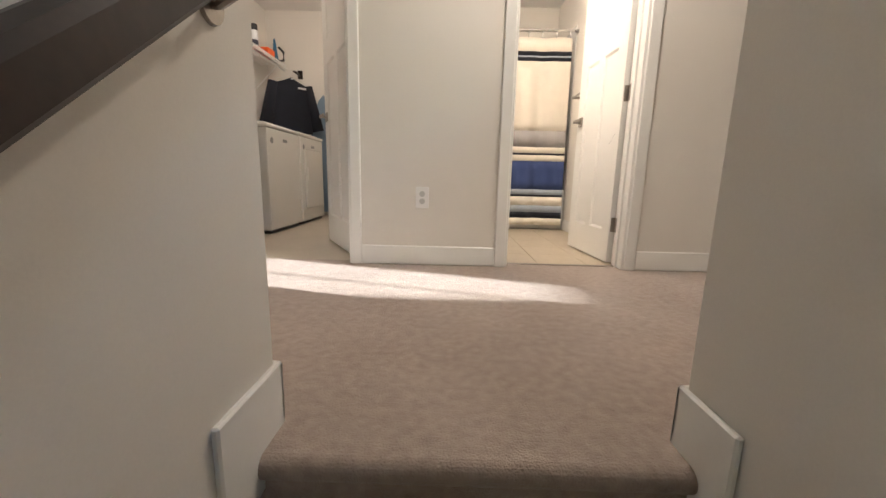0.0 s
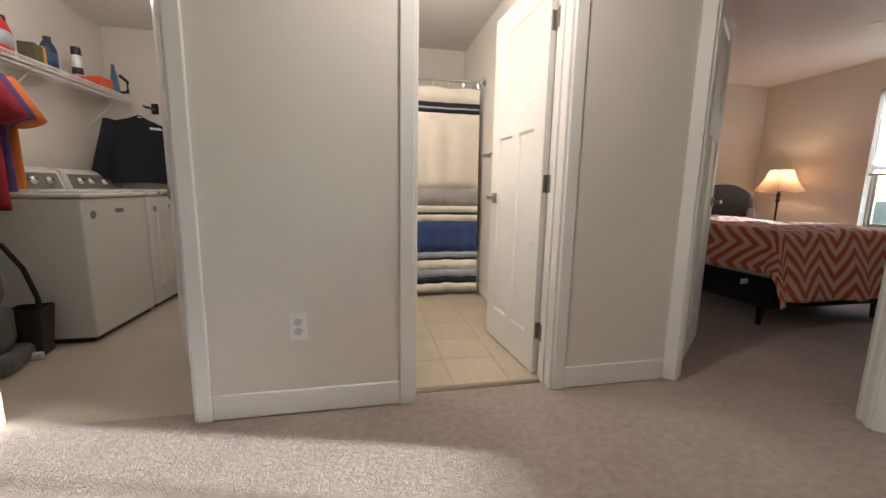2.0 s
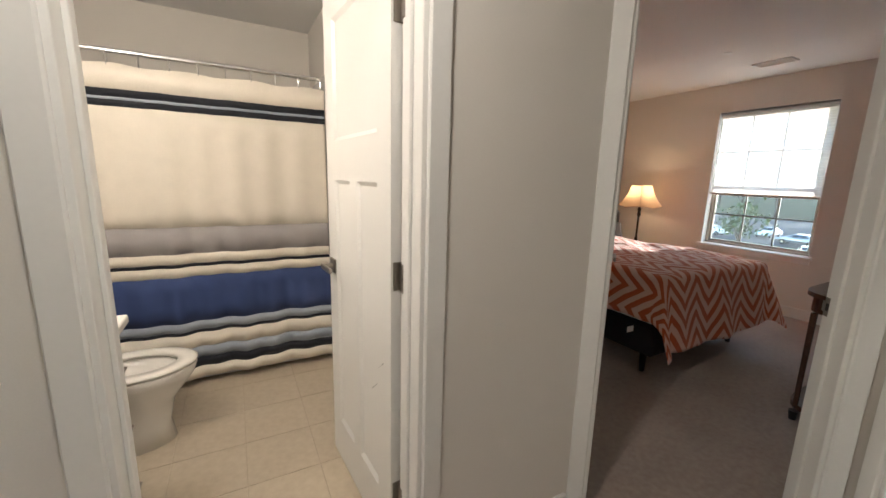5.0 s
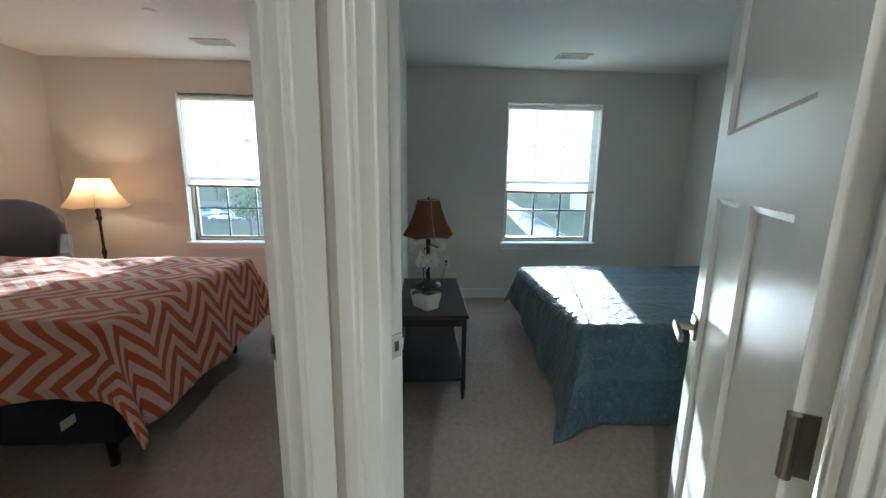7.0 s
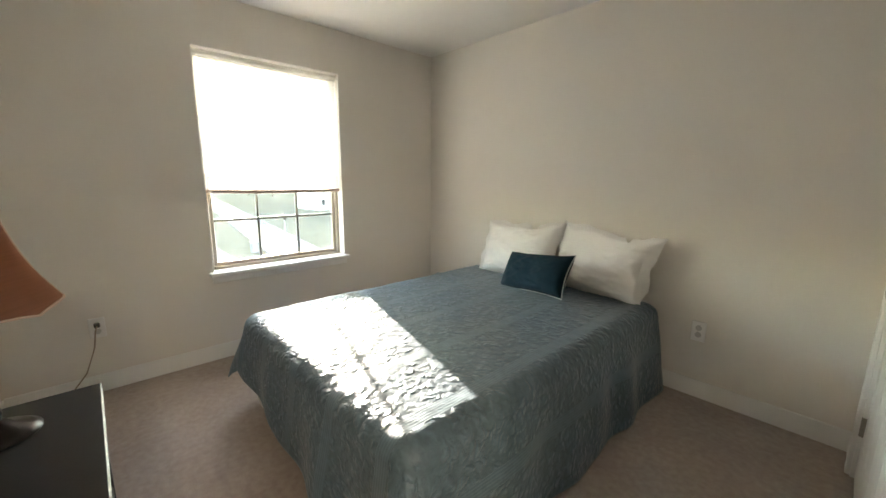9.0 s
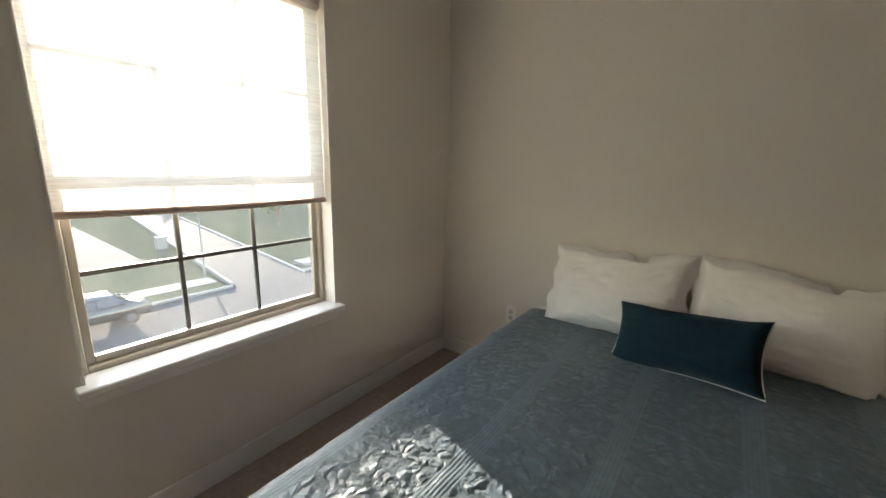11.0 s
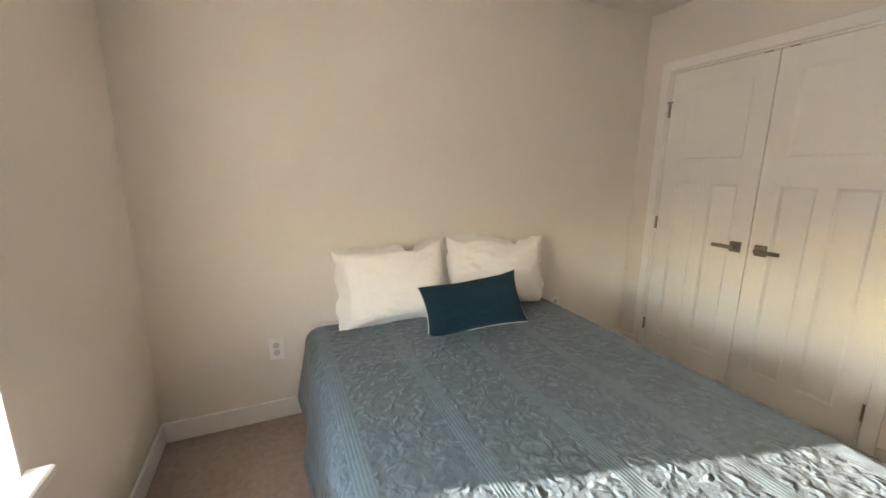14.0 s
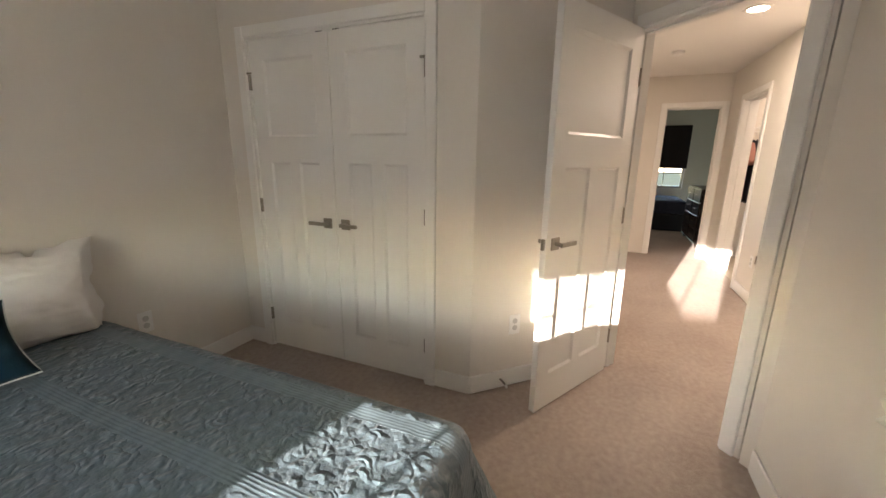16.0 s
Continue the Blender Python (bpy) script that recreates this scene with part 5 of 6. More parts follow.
def laundry_machine(name, y0, label, front_door):
    w = empty(name, label, name.replace("_", " "), at=(-2.22, y0, 0))
    part("cabinet", bx(0.02, 0.70, 0, 0.685, 0.03, 0.90, bevel=0.012, seg=2), M_ENAMEL, w)
    part("plinth", bx(0.06, 0.67, 0.02, 0.665, 0.0, 0.03), M_SLOT, w)
    part("top", bx(0.02, 0.708, -0.003, 0.688, 0.903, 0.935, bevel=0.012, seg=2), M_ENAMEL, w)
    part("lid", bx(0.22, 0.66, 0.06, 0.625, 0.936, 0.950, bevel=0.006, seg=2), M_ENAMEL, w)
    bm = bmesh.new()
    pr = [(0.02, 0.936), (0.20, 0.936), (0.155, 1.075), (0.10, 1.10), (0.02, 1.10)]
    a = [bm.verts.new((x, 0.0, z)) for x, z in pr]
    b = [bm.verts.new((x, 0.685, z)) for x, z in pr]
    bm.faces.new(a), bm.faces.new(b)
    for k in range(5):
        bm.faces.new((a[k], a[(k + 1) % 5], b[(k + 1) % 5], b[k]))
    bmesh.ops.bevel(bm, geom=list(bm.edges), offset=0.008, segments=2, affect="EDGES")
    con = part("console", bm, M_ENAMEL, w)
    tilt = math.degrees(math.atan2(0.045, 0.139))
    face = pose(0.1785, 0.3425, 1.005, 0, 90 - tilt, 0)
    part("control_panel", bx(-0.058, 0.058, -0.31, 0.31, 0.0, 0.006, bevel=0.003, m=face), M_PANELGREY, con, "grey control panel")
    for y in (-0.22, -0.10, 0.06, 0.20):
        kb = part("knob", lathe([(0.0, 0.005), (0.030, 0.006), (0.028, 0.014), (0.021, 0.03), (0.0, 0.032)], 20), M_CHROME, con, "chrome dial knob", smooth=True)
        kb.matrix_local = face @ pose(0.0, y, 0)
    part("badge", bx(0.699, 0.703, 0.31, 0.40, 0.80, 0.828, bevel=0.002), M_GREYDOT, w)
    sp = part("round_sticker", lathe([(0.026, 0), (0.026, 0.002), (0, 0.002)], 20), M_GREYDOT, w)
    sp.matrix_local = pose(0.70, 0.09, 0.80, 0, 90, 0)
    if front_door:
        part("front_door", bx(0.698, 0.722, 0.08, 0.60, 0.16, 0.78, bevel=0.015, seg=2), M_ENAMEL, w)
        part("door_grip", bx(0.718, 0.738, 0.10, 0.125, 0.44, 0.60, bevel=0.005), M_ENAMEL, w)
    return w


laundry_machine("washing_machine", 3.185, "white top-loading washing machine with a grey control panel", False)
laundry_machine("clothes_dryer", 3.905, "white front-loading clothes dryer with a grey control panel", True)
M_WIRE = mat("white_coated_wire", (0.80, 0.79, 0.76), 0.4, var=0.02)
sh = empty("wire_shelf", "white wire shelf with braces along the laundry wall", "shelf", at=(-2.28, 2.36, 1.79))
LEN = 2.42
for k, x in enumerate((0.01, 0.10, 0.20, 0.30)):
    part("long_wire", tube([(x, 0, -0.003), (x, LEN, -0.003)], 0.0035, 6), M_WIRE, sh)
part("long_wire", tube([(0.305, 0, -0.035), (0.305, LEN, -0.035)], 0.004, 6), M_WIRE, sh)
part("hang_bar", tube([(0.27, 0, -0.055), (0.27, LEN, -0.055)], 0.009, 8), M_WIRE, sh)
bm = bmesh.new()
for k in range(int(LEN / 0.028)):
    y = 0.01 + k * 0.028
    rod(bm, (0.004, y, 0.002), (0.303, y, 0.002), 0.0022, seg=5)
    rod(bm, (0.303, y, 0.002), (0.305, y, -0.035), 0.0022, seg=5)
tagged(part("wire_grid", bm, M_WIRE, sh), kind="stuff")
for y in (0.45, 1.35, 2.25):
    part("brace", tube([(0.004, y, -0.30), (0.29, y, -0.012)], 0.006, 6), M_WIRE, sh)


def bottle(name, x, y, z, prof, material, cap, label, sx=1.0, sy=1.0, rz=0.0, band=None):
    b = empty(name, label, "bottle", at=pose(x, y, z, 0, 0, rz))
    body, lid = prof
    part("body", lathe(body, 20, sx=sx, sy=sy), material, b, smooth=True)
    part("cap", lathe(lid, 16, sx=sx if sx == sy else 0.9, sy=sy if sx == sy else 0.9), cap, b, smooth=False)
    if band:
        r = band[0]
        part("label", lathe([(r, band[1]), (r, band[2])], 20, sx=sx, sy=sy), band[3], b, "printed label", smooth=True)
    return b


SZ = 1.795
M_RED = mat("red_plastic", (0.55, 0.02, 0.015), 0.35, var=0.05)
M_BLACKPL = mat("black_plastic", (0.012, 0.012, 0.014), 0.4, var=0.1)
M_YEL = mat("yellow_label", (0.75, 0.42, 0.03), 0.5, var=0.08)
M_BLUEPL = mat("dark_blue_plastic", (0.02, 0.045, 0.10), 0.4, var=0.1)
M_OR = mat("orange_plastic", (0.80, 0.12, 0.015), 0.4, var=0.05)
M_WHT = mat("white_can", (0.76, 0.76, 0.77), 0.35, var=0.03)
M_BROWNGLASS = mat("smoky_bottle", (0.10, 0.09, 0.075), 0.25, var=0.1)
M_OLIVE = mat("olive_box", (0.13, 0.12, 0.07), 0.6, var=0.1)
jug = empty("detergent_jug", "red plastic detergent jug with a side handle", "jug", at=pose(-2.11, 3.57, SZ, 0, 0, 10))
part("body", lathe([(0.0, 0), (0.105, 0), (0.115, 0.02), (0.115, 0.14), (0.09, 0.19), (0.04, 0.225), (0.035, 0.24), (0, 0.24)], 24, sx=0.62, sy=1.0), M_RED, jug, smooth=True)
part("handle", tube([(0, 0.10, 0.06), (0, 0.125, 0.12), (0, 0.115, 0.18), (0, 0.07, 0.225), (0, 0.03, 0.225)], 0.016, 10), M_RED, jug, smooth=True)
part("cap", lathe([(0.036, 0.235), (0.036, 0.285), (0.03, 0.29), (0, 0.29)], 20), M_WHT, jug)
part("label", lathe([(0.1165, 0.04), (0.1165, 0.13)], 24, sx=0.622, sy=1.0), mat("grey_blue_label", (0.35, 0.40, 0.45), 0.5, var=0.2, scale=30), jug, "printed label", smooth=True)
bottle("bottle", -2.16, 3.70, SZ, ([(0, 0), (0.04, 0), (0.042, 0.01), (0.042, 0.17), (0.022, 0.21), (0.022, 0.225), (0, 0.225)], [(0.026, 0.22), (0.026, 0.262), (0, 0.262)]), M_BROWNGLASS, M_BLACKPL, "smoky plastic bottle with a black cap")
bx_ = empty("carton", "small olive and yellow carton on the wire shelf", "box", at=pose(-2.1, 3.84, SZ, 0, 0, 12))
part("carton_body", bx(-0.045, 0.045, -0.075, 0.03, 0, 0.135, bevel=0.002), M_OLIVE, bx_)
part("carton_side", bx(-0.045, 0.0455, 0.0305, 0.07, 0, 0.145, bevel=0.002), M_YEL, bx_, "yellow printed side")
bottle("bottle", -2.09, 3.97, SZ, ([(0, 0), (0.055, 0), (0.058, 0.012), (0.058, 0.15), (0.04, 0.19), (0.024, 0.21), (0, 0.21)], [(0.026, 0.205), (0.026, 0.235), (0, 0.235)]), M_BLUEPL, M_BLACKPL, "dark blue plastic bottle with a printed label", 0.75, 1.0, 0, (0.0588, 0.04, 0.12, mat("blue_label", (0.05, 0.10, 0.22), 0.4, var=0.4, scale=40)))
bottle("spray_can", -2.08, 4.24, SZ, ([(0, 0), (0.034, 0), (0.034, 0.185), (0.028, 0.20), (0, 0.20)], [(0.033, 0.195), (0.034, 0.20), (0.031, 0.255), (0, 0.255)]), M_WHT, M_BLACKPL, "white spray can with a black cap", 1, 1, 0, (0.0345, 0.05, 0.10, mat("can_print", (0.03, 0.03, 0.05), 0.4, var=0.5, scale=40)))
tray = empty("small_tray", "orange and red plastic boxes on the shelf", "box", at=(-2.08, 4.42, SZ))
part("orange_box", bx(-0.06, 0.06, 0.0, 0.15, 0, 0.095, bevel=0.008), M_OR, tray, "orange box")
part("red_box", bx(-0.05, 0.06, -0.22, -0.03, 0, 0.035, bevel=0.005), M_RED, tray, "red flat box")
ir = empty("clothes_iron", "blue steam iron standing on its heel", "iron", at=pose(-2.07, 4.66, SZ, 0, 0, 20))
bm = bmesh.new()
rows = []
for t_, w_ in ((0, 0.056), (0.08, 0.057), (0.16, 0.046), (0.22, 0.022), (0.245, 0.004)):
    rows.append([bm.verts.new((x, y, 0.01 + t_)) for x, y in ((0.0, -w_), (0.0, w_), (0.05 * (1 - t_ * 2.4), w_ * 0.7), (0.05 * (1 - t_ * 2.4), -w_ * 0.7))])
for a, b in zip(rows, rows[1:]):
    for k in range(4):
        bm.faces.new((a[k], a[(k + 1) % 4], b[(k + 1) % 4], b[k]))
bm.faces.new(rows[0]), bm.faces.new(rows[-1])
part("iron_body", bm, mat("blue_iron_shell", (0.03, 0.12, 0.22), 0.3, var=0.1), ir, smooth=False)
part("sole_plate", bx(-0.008, -0.001, -0.05, 0.05, 0.005, 0.19, bevel=0.003), M_CHROME, ir)
part("iron_grip", tube([(0.045, 0, 0.02), (0.10, 0, 0.03), (0.105, 0, 0.12), (0.05, 0, 0.17)], 0.014, 8), M_BLACKPL, ir, smooth=True)

M_HANGER = mat("white_hanger", (0.75, 0.74, 0.72), 0.4)


def shirt(name, m, w, h, depth, material, label, sleeve=0.24, trims=(), hanger=True, seed=0.0):
    """A garment on a hanger, across the x axis of the frame m, hanging from z = 0 down."""
    s = empty(name, label, "clothes", at=m)
    bm = bmesh.new()
    n, k_ = 16, 18
    rows = []
    for j in range(k_ + 1):
        t = j / k_
        z = -0.03 - h * t
        half = w / 2 * (0.30 + 0.70 * min(1, t / 0.13) ** 0.6) * (1 + 0.04 * t)
        z -= 0.0
        row = []
        for i in range(2 * n):
            a = 2 * math.pi * i / (2 * n)
            fold = 1 + 0.22 * math.sin(5 * a + seed + 2 * t) * t
            d = depth / 2 * (0.45 + 0.55 * min(1, t * 4)) * fold
            row.append(bm.verts.new((half * math.cos(a), d * math.sin(a), z - 0.035 * abs(math.cos(a)) * (1 if t < 0.2 else 0.4))))
        rows.append(row)
    for a, b in zip(rows, rows[1:]):
        for k in range(2 * n):
            bm.faces.new((a[k], a[(k + 1) % (2 * n)], b[(k + 1) % (2 * n)], b[k]))
    bm.faces.new(rows[0]), bm.faces.new(rows[-1])
    part("torso", bm, material, s, smooth=True)
    for sx in (-1, 1):
        bm = bmesh.new()
        p0, p1 = Vector((sx * w * 0.42, 0, -0.10)), Vector((sx * (w * 0.5 + 0.07), 0, -0.10 - sleeve))
        rod(bm, p0, p1, 0.055, 0.075, seg=12)
        part("sleeve", bm, material, s, smooth=True)
    for z0, z1, mm, lb in trims:
        part("trim", bx(-w / 2 * 1.05, w / 2 * 1.05, -depth / 2 * 1.25, depth / 2 * 1.25, z0, z1, bevel=0.02), mm, s, lb)
    if hanger:
        part("hanger", tube([(-w * 0.42, 0, -0.065), (0, 0, -0.012), (0, 0, 0.02), (0.018, 0, 0.045), (0, 0, 0.065), (-0.018, 0, 0.052)], 0.004, 6), M_HANGER, s)
    return s


M_REDCLOTH = mat("red_cloth", (0.30, 0.012, 0.02), 0.85, var=0.15, scale=10, bump=0.3)
M_PURPLE = mat("purple_cloth", (0.09, 0.045, 0.17), 0.85, var=0.15, scale=10, bump=0.3)
M_ORANGECLOTH = mat("orange_cloth", (0.60, 0.16, 0.025), 0.85, var=0.12, scale=10, bump=0.3)
M_NAVYCLOTH = mat("navy_cloth", (0.006, 0.008, 0.016), 0.9, var=0.25, scale=10, bump=0.3)
RODZ = 1.79 - 0.055 - 0.062
M_PINK = mat("dusty_pink_cloth", (0.42, 0.19, 0.15), 0.85, var=0.12, scale=10, bump=0.3)
shirt("hanging_shirt", pose(-2.06, 2.42, RODZ, 0, 0, 5), 0.44, 0.78, 0.09, M_PINK, "dusty pink shirt hanging at the shelf's near end", seed=1.2)
shirt("hanging_shirt", pose(-2.06, 2.54, RODZ, 0, 0, 8), 0.44, 0.82, 0.09, M_NAVYCLOTH, "dark navy shirt hanging from the wire shelf", seed=4.0)
shirt("hanging_shirt", pose(-2.08, 3.12, RODZ, 0, 0, 8), 0.46, 0.80, 0.11, M_REDCLOTH, "dark red shirt hanging from the wire shelf", seed=0.5)
shirt("hanging_shirt", pose(-2.08, 3.21, RODZ, 0, 0, 4), 0.44, 0.76, 0.08, M_PURPLE, "purple shirt hanging from the wire shelf", seed=2.0)
shirt("hanging_shirt", pose(-2.08, 3.27, RODZ, 0, 0, 6), 0.44, 0.84, 0.07, M_ORANGECLOTH, "orange shirt hanging from the wire shelf", seed=3.1)
jk = shirt("hanging_jacket", pose(-1.86, 4.58, 1.64, 0, 0, 40), 0.46, 0.60, 0.12, M_NAVYCLOTH, "navy jacket on a white hanger over the dryer", sleeve=0.5, seed=1.2)
part("chest_mark", bx(0.06, 0.15, -0.078, -0.074, -0.155, -0.135), M_WHT, jk, "small white chest lettering bar")
part("neck_tag", bx(-0.02, 0.01, -0.07, -0.066, -0.06, -0.05), M_WHT, jk)
hk = empty("wall_hook", "dark metal hook at the end of the shelf", "hook", at=(-1.88, 4.94, 1.72))
part("hook", tube([(0, 0, 0), (0, -0.10, 0.0), (0.0, -0.2, 0.0), (0.04, -0.24, -0.02)], 0.012, 8), M_BRONZE, hk)
part("hook_plate", bx(-0.03, 0.03, -0.008, 0.008, -0.04, 0.06, bevel=0.003), M_BRONZE, hk)
ib = empty("ironing_board", "pale blue ironing board leaning on the laundry wall", "ironing board", at=pose(-1.6, 4.86, 0, -4, 0, 0))
bm = bmesh.new()
out = [(0.17 * (1 if t < 0.55 else math.cos((t - 0.55) / 0.45 * math.pi / 2) ** 0.6), 1.45 * t) for t in [k / 20 for k in range(21)]]
f_ = [bm.verts.new((x, 0, z + 0.05)) for x, z in out] + [bm.verts.new((-x, 0, z + 0.05)) for x, z in reversed(out[:-1])]
bmesh.ops.contextual_create(bm, geom=f_)
r_ = bmesh.ops.extrude_face_region(bm, geom=list(bm.faces))
bmesh.ops.translate(bm, vec=(0, -0.03, 0), verts=[v for v in r_["geom"] if isinstance(v, bmesh.types.BMVert)])
part("board_cover", bm, mat("pale_blue_cover", (0.20, 0.27, 0.36), 0.85, var=0.08, bump=0.3), ib)
for x in (-0.12, 0.12):
    part("board_leg", tube([(x, 0.02, 0.0), (-x * 0.3, 0.02, 1.0)], 0.011, 8), M_NICKEL, ib)
M_GREYPL = mat("grey_plastic", (0.13, 0.13, 0.125), 0.45, var=0.12)
vc = empty("vacuum_cleaner", "grey upright vacuum cleaner with a black hose", "vacuum cleaner", at=pose(-1.86, 2.84, 0, 0, 0, 15))
part("floor_head", bx(-0.16, 0.18, -0.15, 0.15, 0.0, 0.10, bevel=0.035, seg=3), M_GREYPL, vc)
part("vacuum_body", lathe([(0.0, 0.08), (0.12, 0.08), (0.15, 0.16), (0.15, 0.30), (0.11, 0.34), (0.13, 0.40), (0.12, 0.62), (0.08, 0.70), (0.0, 0.72)], 24), M_GREYPL, vc, smooth=True)
part("hose", tube([(0.05, 0.02, 0.70), (0.12, 0.08, 0.66), (0.17, 0.13, 0.52), (0.20, 0.16, 0.34), (0.20, 0.18, 0.18)], 0.013, 8), M_BLACKPL, vc, smooth=True)
part("wand", tube([(0, -0.03, 0.70), (-0.06, -0.06, 1.05)], 0.014, 8), M_BLACKPL, vc)
bn = empty("waste_bin", "small dark square bin beside the washing machine", "bin", at=pose(-1.76, 3.05, 0, 0, 0, 12) @ Matrix.Diagonal((0.8, 0.8, 0.86, 1)))
bm = bmesh.new()
rr = [[bm.verts.new(c) for c in ((-r, -r, z), (r, -r, z), (r, r, z), (-r, r, z))] for r, z in ((0.075, 0), (0.10, 0.33), (0.094, 0.33), (0.07, 0.012))]
for a, b in zip(rr, rr[1:]):
    for k in range(4):
        bm.faces.new((a[k], a[(k + 1) % 4], b[(k + 1) % 4], b[k]))
bm.faces.new(rr[0]), bm.faces.new(rr[-1])
part("bin_shell", bm, mat("dark_brown_bin", (0.03, 0.02, 0.015), 0.6, var=0.2), bn)
part("dustpan", bx(0.02, 0.10, -0.14, -0.105, 0.0, 0.05, bevel=0.01), M_WHT, bn)

# ---- far room ----
M_DARKWOOD = mat("dark_dresser_wood", (0.018, 0.012, 0.010), 0.35, color2=(0.03, 0.02, 0.016), scale=5)
drs = empty("dresser", "dark wooden dresser with four rows of drawers", "dresser", at=(-3.3, 2.52, 0))
part("carcass", bx(-0.5, 0.62, -0.34, 0.22, 0.06, 0.93, bevel=0.006), M_DARKWOOD, drs)
for k in range(4):
    for x0 in (-0.48, 0.07):
        dw = part("drawer", bx(x0, x0 + 0.53, -0.358, -0.34, 0.09 + k * 0.21, 0.28 + k * 0.21, bevel=0.004), M_DARKWOOD, drs)
        part("handle", bx(x0 + 0.2, x0 + 0.33, -0.372, -0.358, 0.18 + k * 0.21, 0.19 + k * 0.21, bevel=0.003), M_NICKEL, dw)
for x in (-0.45, 0.57):
    for y in (-0.30, 0.18):
        part("foot", bx(x - 0.03, x + 0.03, y - 0.03, y + 0.03, 0, 0.06, bevel=0.004), M_DARKWOOD, drs)
bd = empty("dark_bed", "dark covered bed in the far bedroom", "bed", at=(-4.6, 1.5, 0))
part("bed_base", bx(-0.8, 0.5, -0.7, 0.75, 0.02, 0.35, bevel=0.02), M_DARKBASE, bd)
part("bed_cover", bx(-0.82, 0.52, -0.72, 0.77, 0.35, 0.60, bevel=0.06, seg=3), mat("dark_blue_cover", (0.015, 0.02, 0.04), 0.9, var=0.2, bump=0.3), bd)
fw = empty("window_3", kind="structure")
for y0, y1, z0, z1 in ((1.60, 1.64, 0.75, 2.05), (2.31, 2.35, 0.75, 2.05), (1.64, 2.31, 0.75, 0.80), (1.64, 2.31, 2.0, 2.05), (1.64, 2.31, 1.36, 1.41)):
    part("window_frame", bx(-5.72, -5.66, y0, y1, z0, z1, bevel=0.004), M_VINYL, fw)
part("muntin", bx(-5.70, -5.68, 1.96, 1.98, 0.80, 1.36), M_VINYL, fw)
part("muntin", bx(-5.70, -5.685, 1.64, 2.31, 1.07, 1.09), M_VINYL, fw)
cs = empty("window_shade", "dark fabric shade drawn over the upper window", "blind", at=(-5.56, 1.975, 1.2))
part("shade_cloth", bx(-0.006, 0.006, -0.40, 0.40, 0.0, 0.90), mat("dark_shade_cloth", (0.02, 0.012, 0.012), 0.9, var=0.2), cs)
part("hem_bar", tube([(0, -0.40, 0), (0, 0.40, 0)], 0.012, 8), M_BLACK, cs)
wd = empty("wall_ornament", "small round dark ornament hanging on the far wall", "wall decor", at=pose(-3.3, 3.595, 1.55, 90, 0, 0))
part("ornament_disc", lathe([(0, 0), (0.11, 0), (0.12, 0.012), (0.09, 0.02), (0, 0.02)], 24), M_BRONZE, wd)
part("ornament_boss", lathe([(0, 0.02), (0.04, 0.021), (0.02, 0.035), (0, 0.036)], 16), M_BRONZE, wd)

# ---- outdoors ----
GZ = -6.0
M_GRASS = mat("lawn", (0.072, 0.072, 0.046), 0.95, color2=(0.100, 0.100, 0.068), scale=0.6, fine=20, bump=0.8, spec=0.0)
M_ASPH = mat("asphalt", (0.050, 0.049, 0.050), 0.95, color2=(0.068, 0.067, 0.068), scale=0.4, fine=30, bump=0.3, spec=0.1)
M_CONC = mat("concrete", (0.20, 0.194, 0.188), 0.9, var=0.08, scale=1, fine=20, bump=0.2, spec=0.05)


SIDE = Matrix.Translation((27.0, -9.4, 0)) @ Matrix.Rotation(radians(-7.5), 4, "Z") @ Matrix.Translation((-27.0, 9.4, 0))


def block(name, x0, x1, y0, y1, z0, z1, material, m=None):
    return tagged(part(name, bx(x0, x1, y0, y1, z0, z1, m=m), material), kind="structure")


block("ground", -300, 900, -700, 700, GZ - 0.5, GZ - 0.12, M_GRASS)
block("road", 13.2, 27.0, -400, 400, GZ - 0.3, GZ, M_ASPH)
block("road_side", 26.0, 260, -13.9, -9.6, GZ - 0.3, GZ - 0.004, M_ASPH, SIDE)
block("kerb", 27.0, 27.18, -9.4, 400, GZ - 0.3, GZ + 0.13, M_CONC)
block("kerb", 27.0, 27.18, -400, -14.2, GZ - 0.3, GZ + 0.13, M_CONC)
block("kerb", 13.0, 13.2, -400, 400, GZ - 0.3, GZ + 0.13, M_CONC)
block("pavement", 28.6, 30.0, -9.2, 400, GZ - 0.3, GZ + 0.10, M_CONC)
block("pavement", 28.6, 30.0, -400, -15.2, GZ - 0.3, GZ + 0.10, M_CONC)
block("lawn", 30.0, 60, -9.2, 300, GZ - 0.3, GZ + 0.09, M_GRASS)
block("lawn", 27.18, 28.6, -9.2, 300, GZ - 0.3, GZ + 0.09, M_GRASS)
block("kerb", 27.6, 120, -9.58, -9.40, GZ - 0.3, GZ + 0.125, M_CONC, SIDE)
block("kerb", 27.3, 120, -14.1, -13.92, GZ - 0.3, GZ + 0.125, M_CONC, SIDE)
block("pavement", 11.2, 13.0, -400, 400, GZ - 0.3, GZ + 0.10, M_CONC)
block("parking", 60, 110, 10, 120, GZ - 0.3, GZ - 0.05, M_ASPH)
block("driveway", 36, 60, -8, -2.5, GZ - 0.2, GZ + 0.10, M_ASPH)

M_TYRE = mat("tyre", (0.015, 0.015, 0.016), 0.8)
M_CARGLASS = mat("car_glass", (0.02, 0.025, 0.03), 0.08, var=0.05)


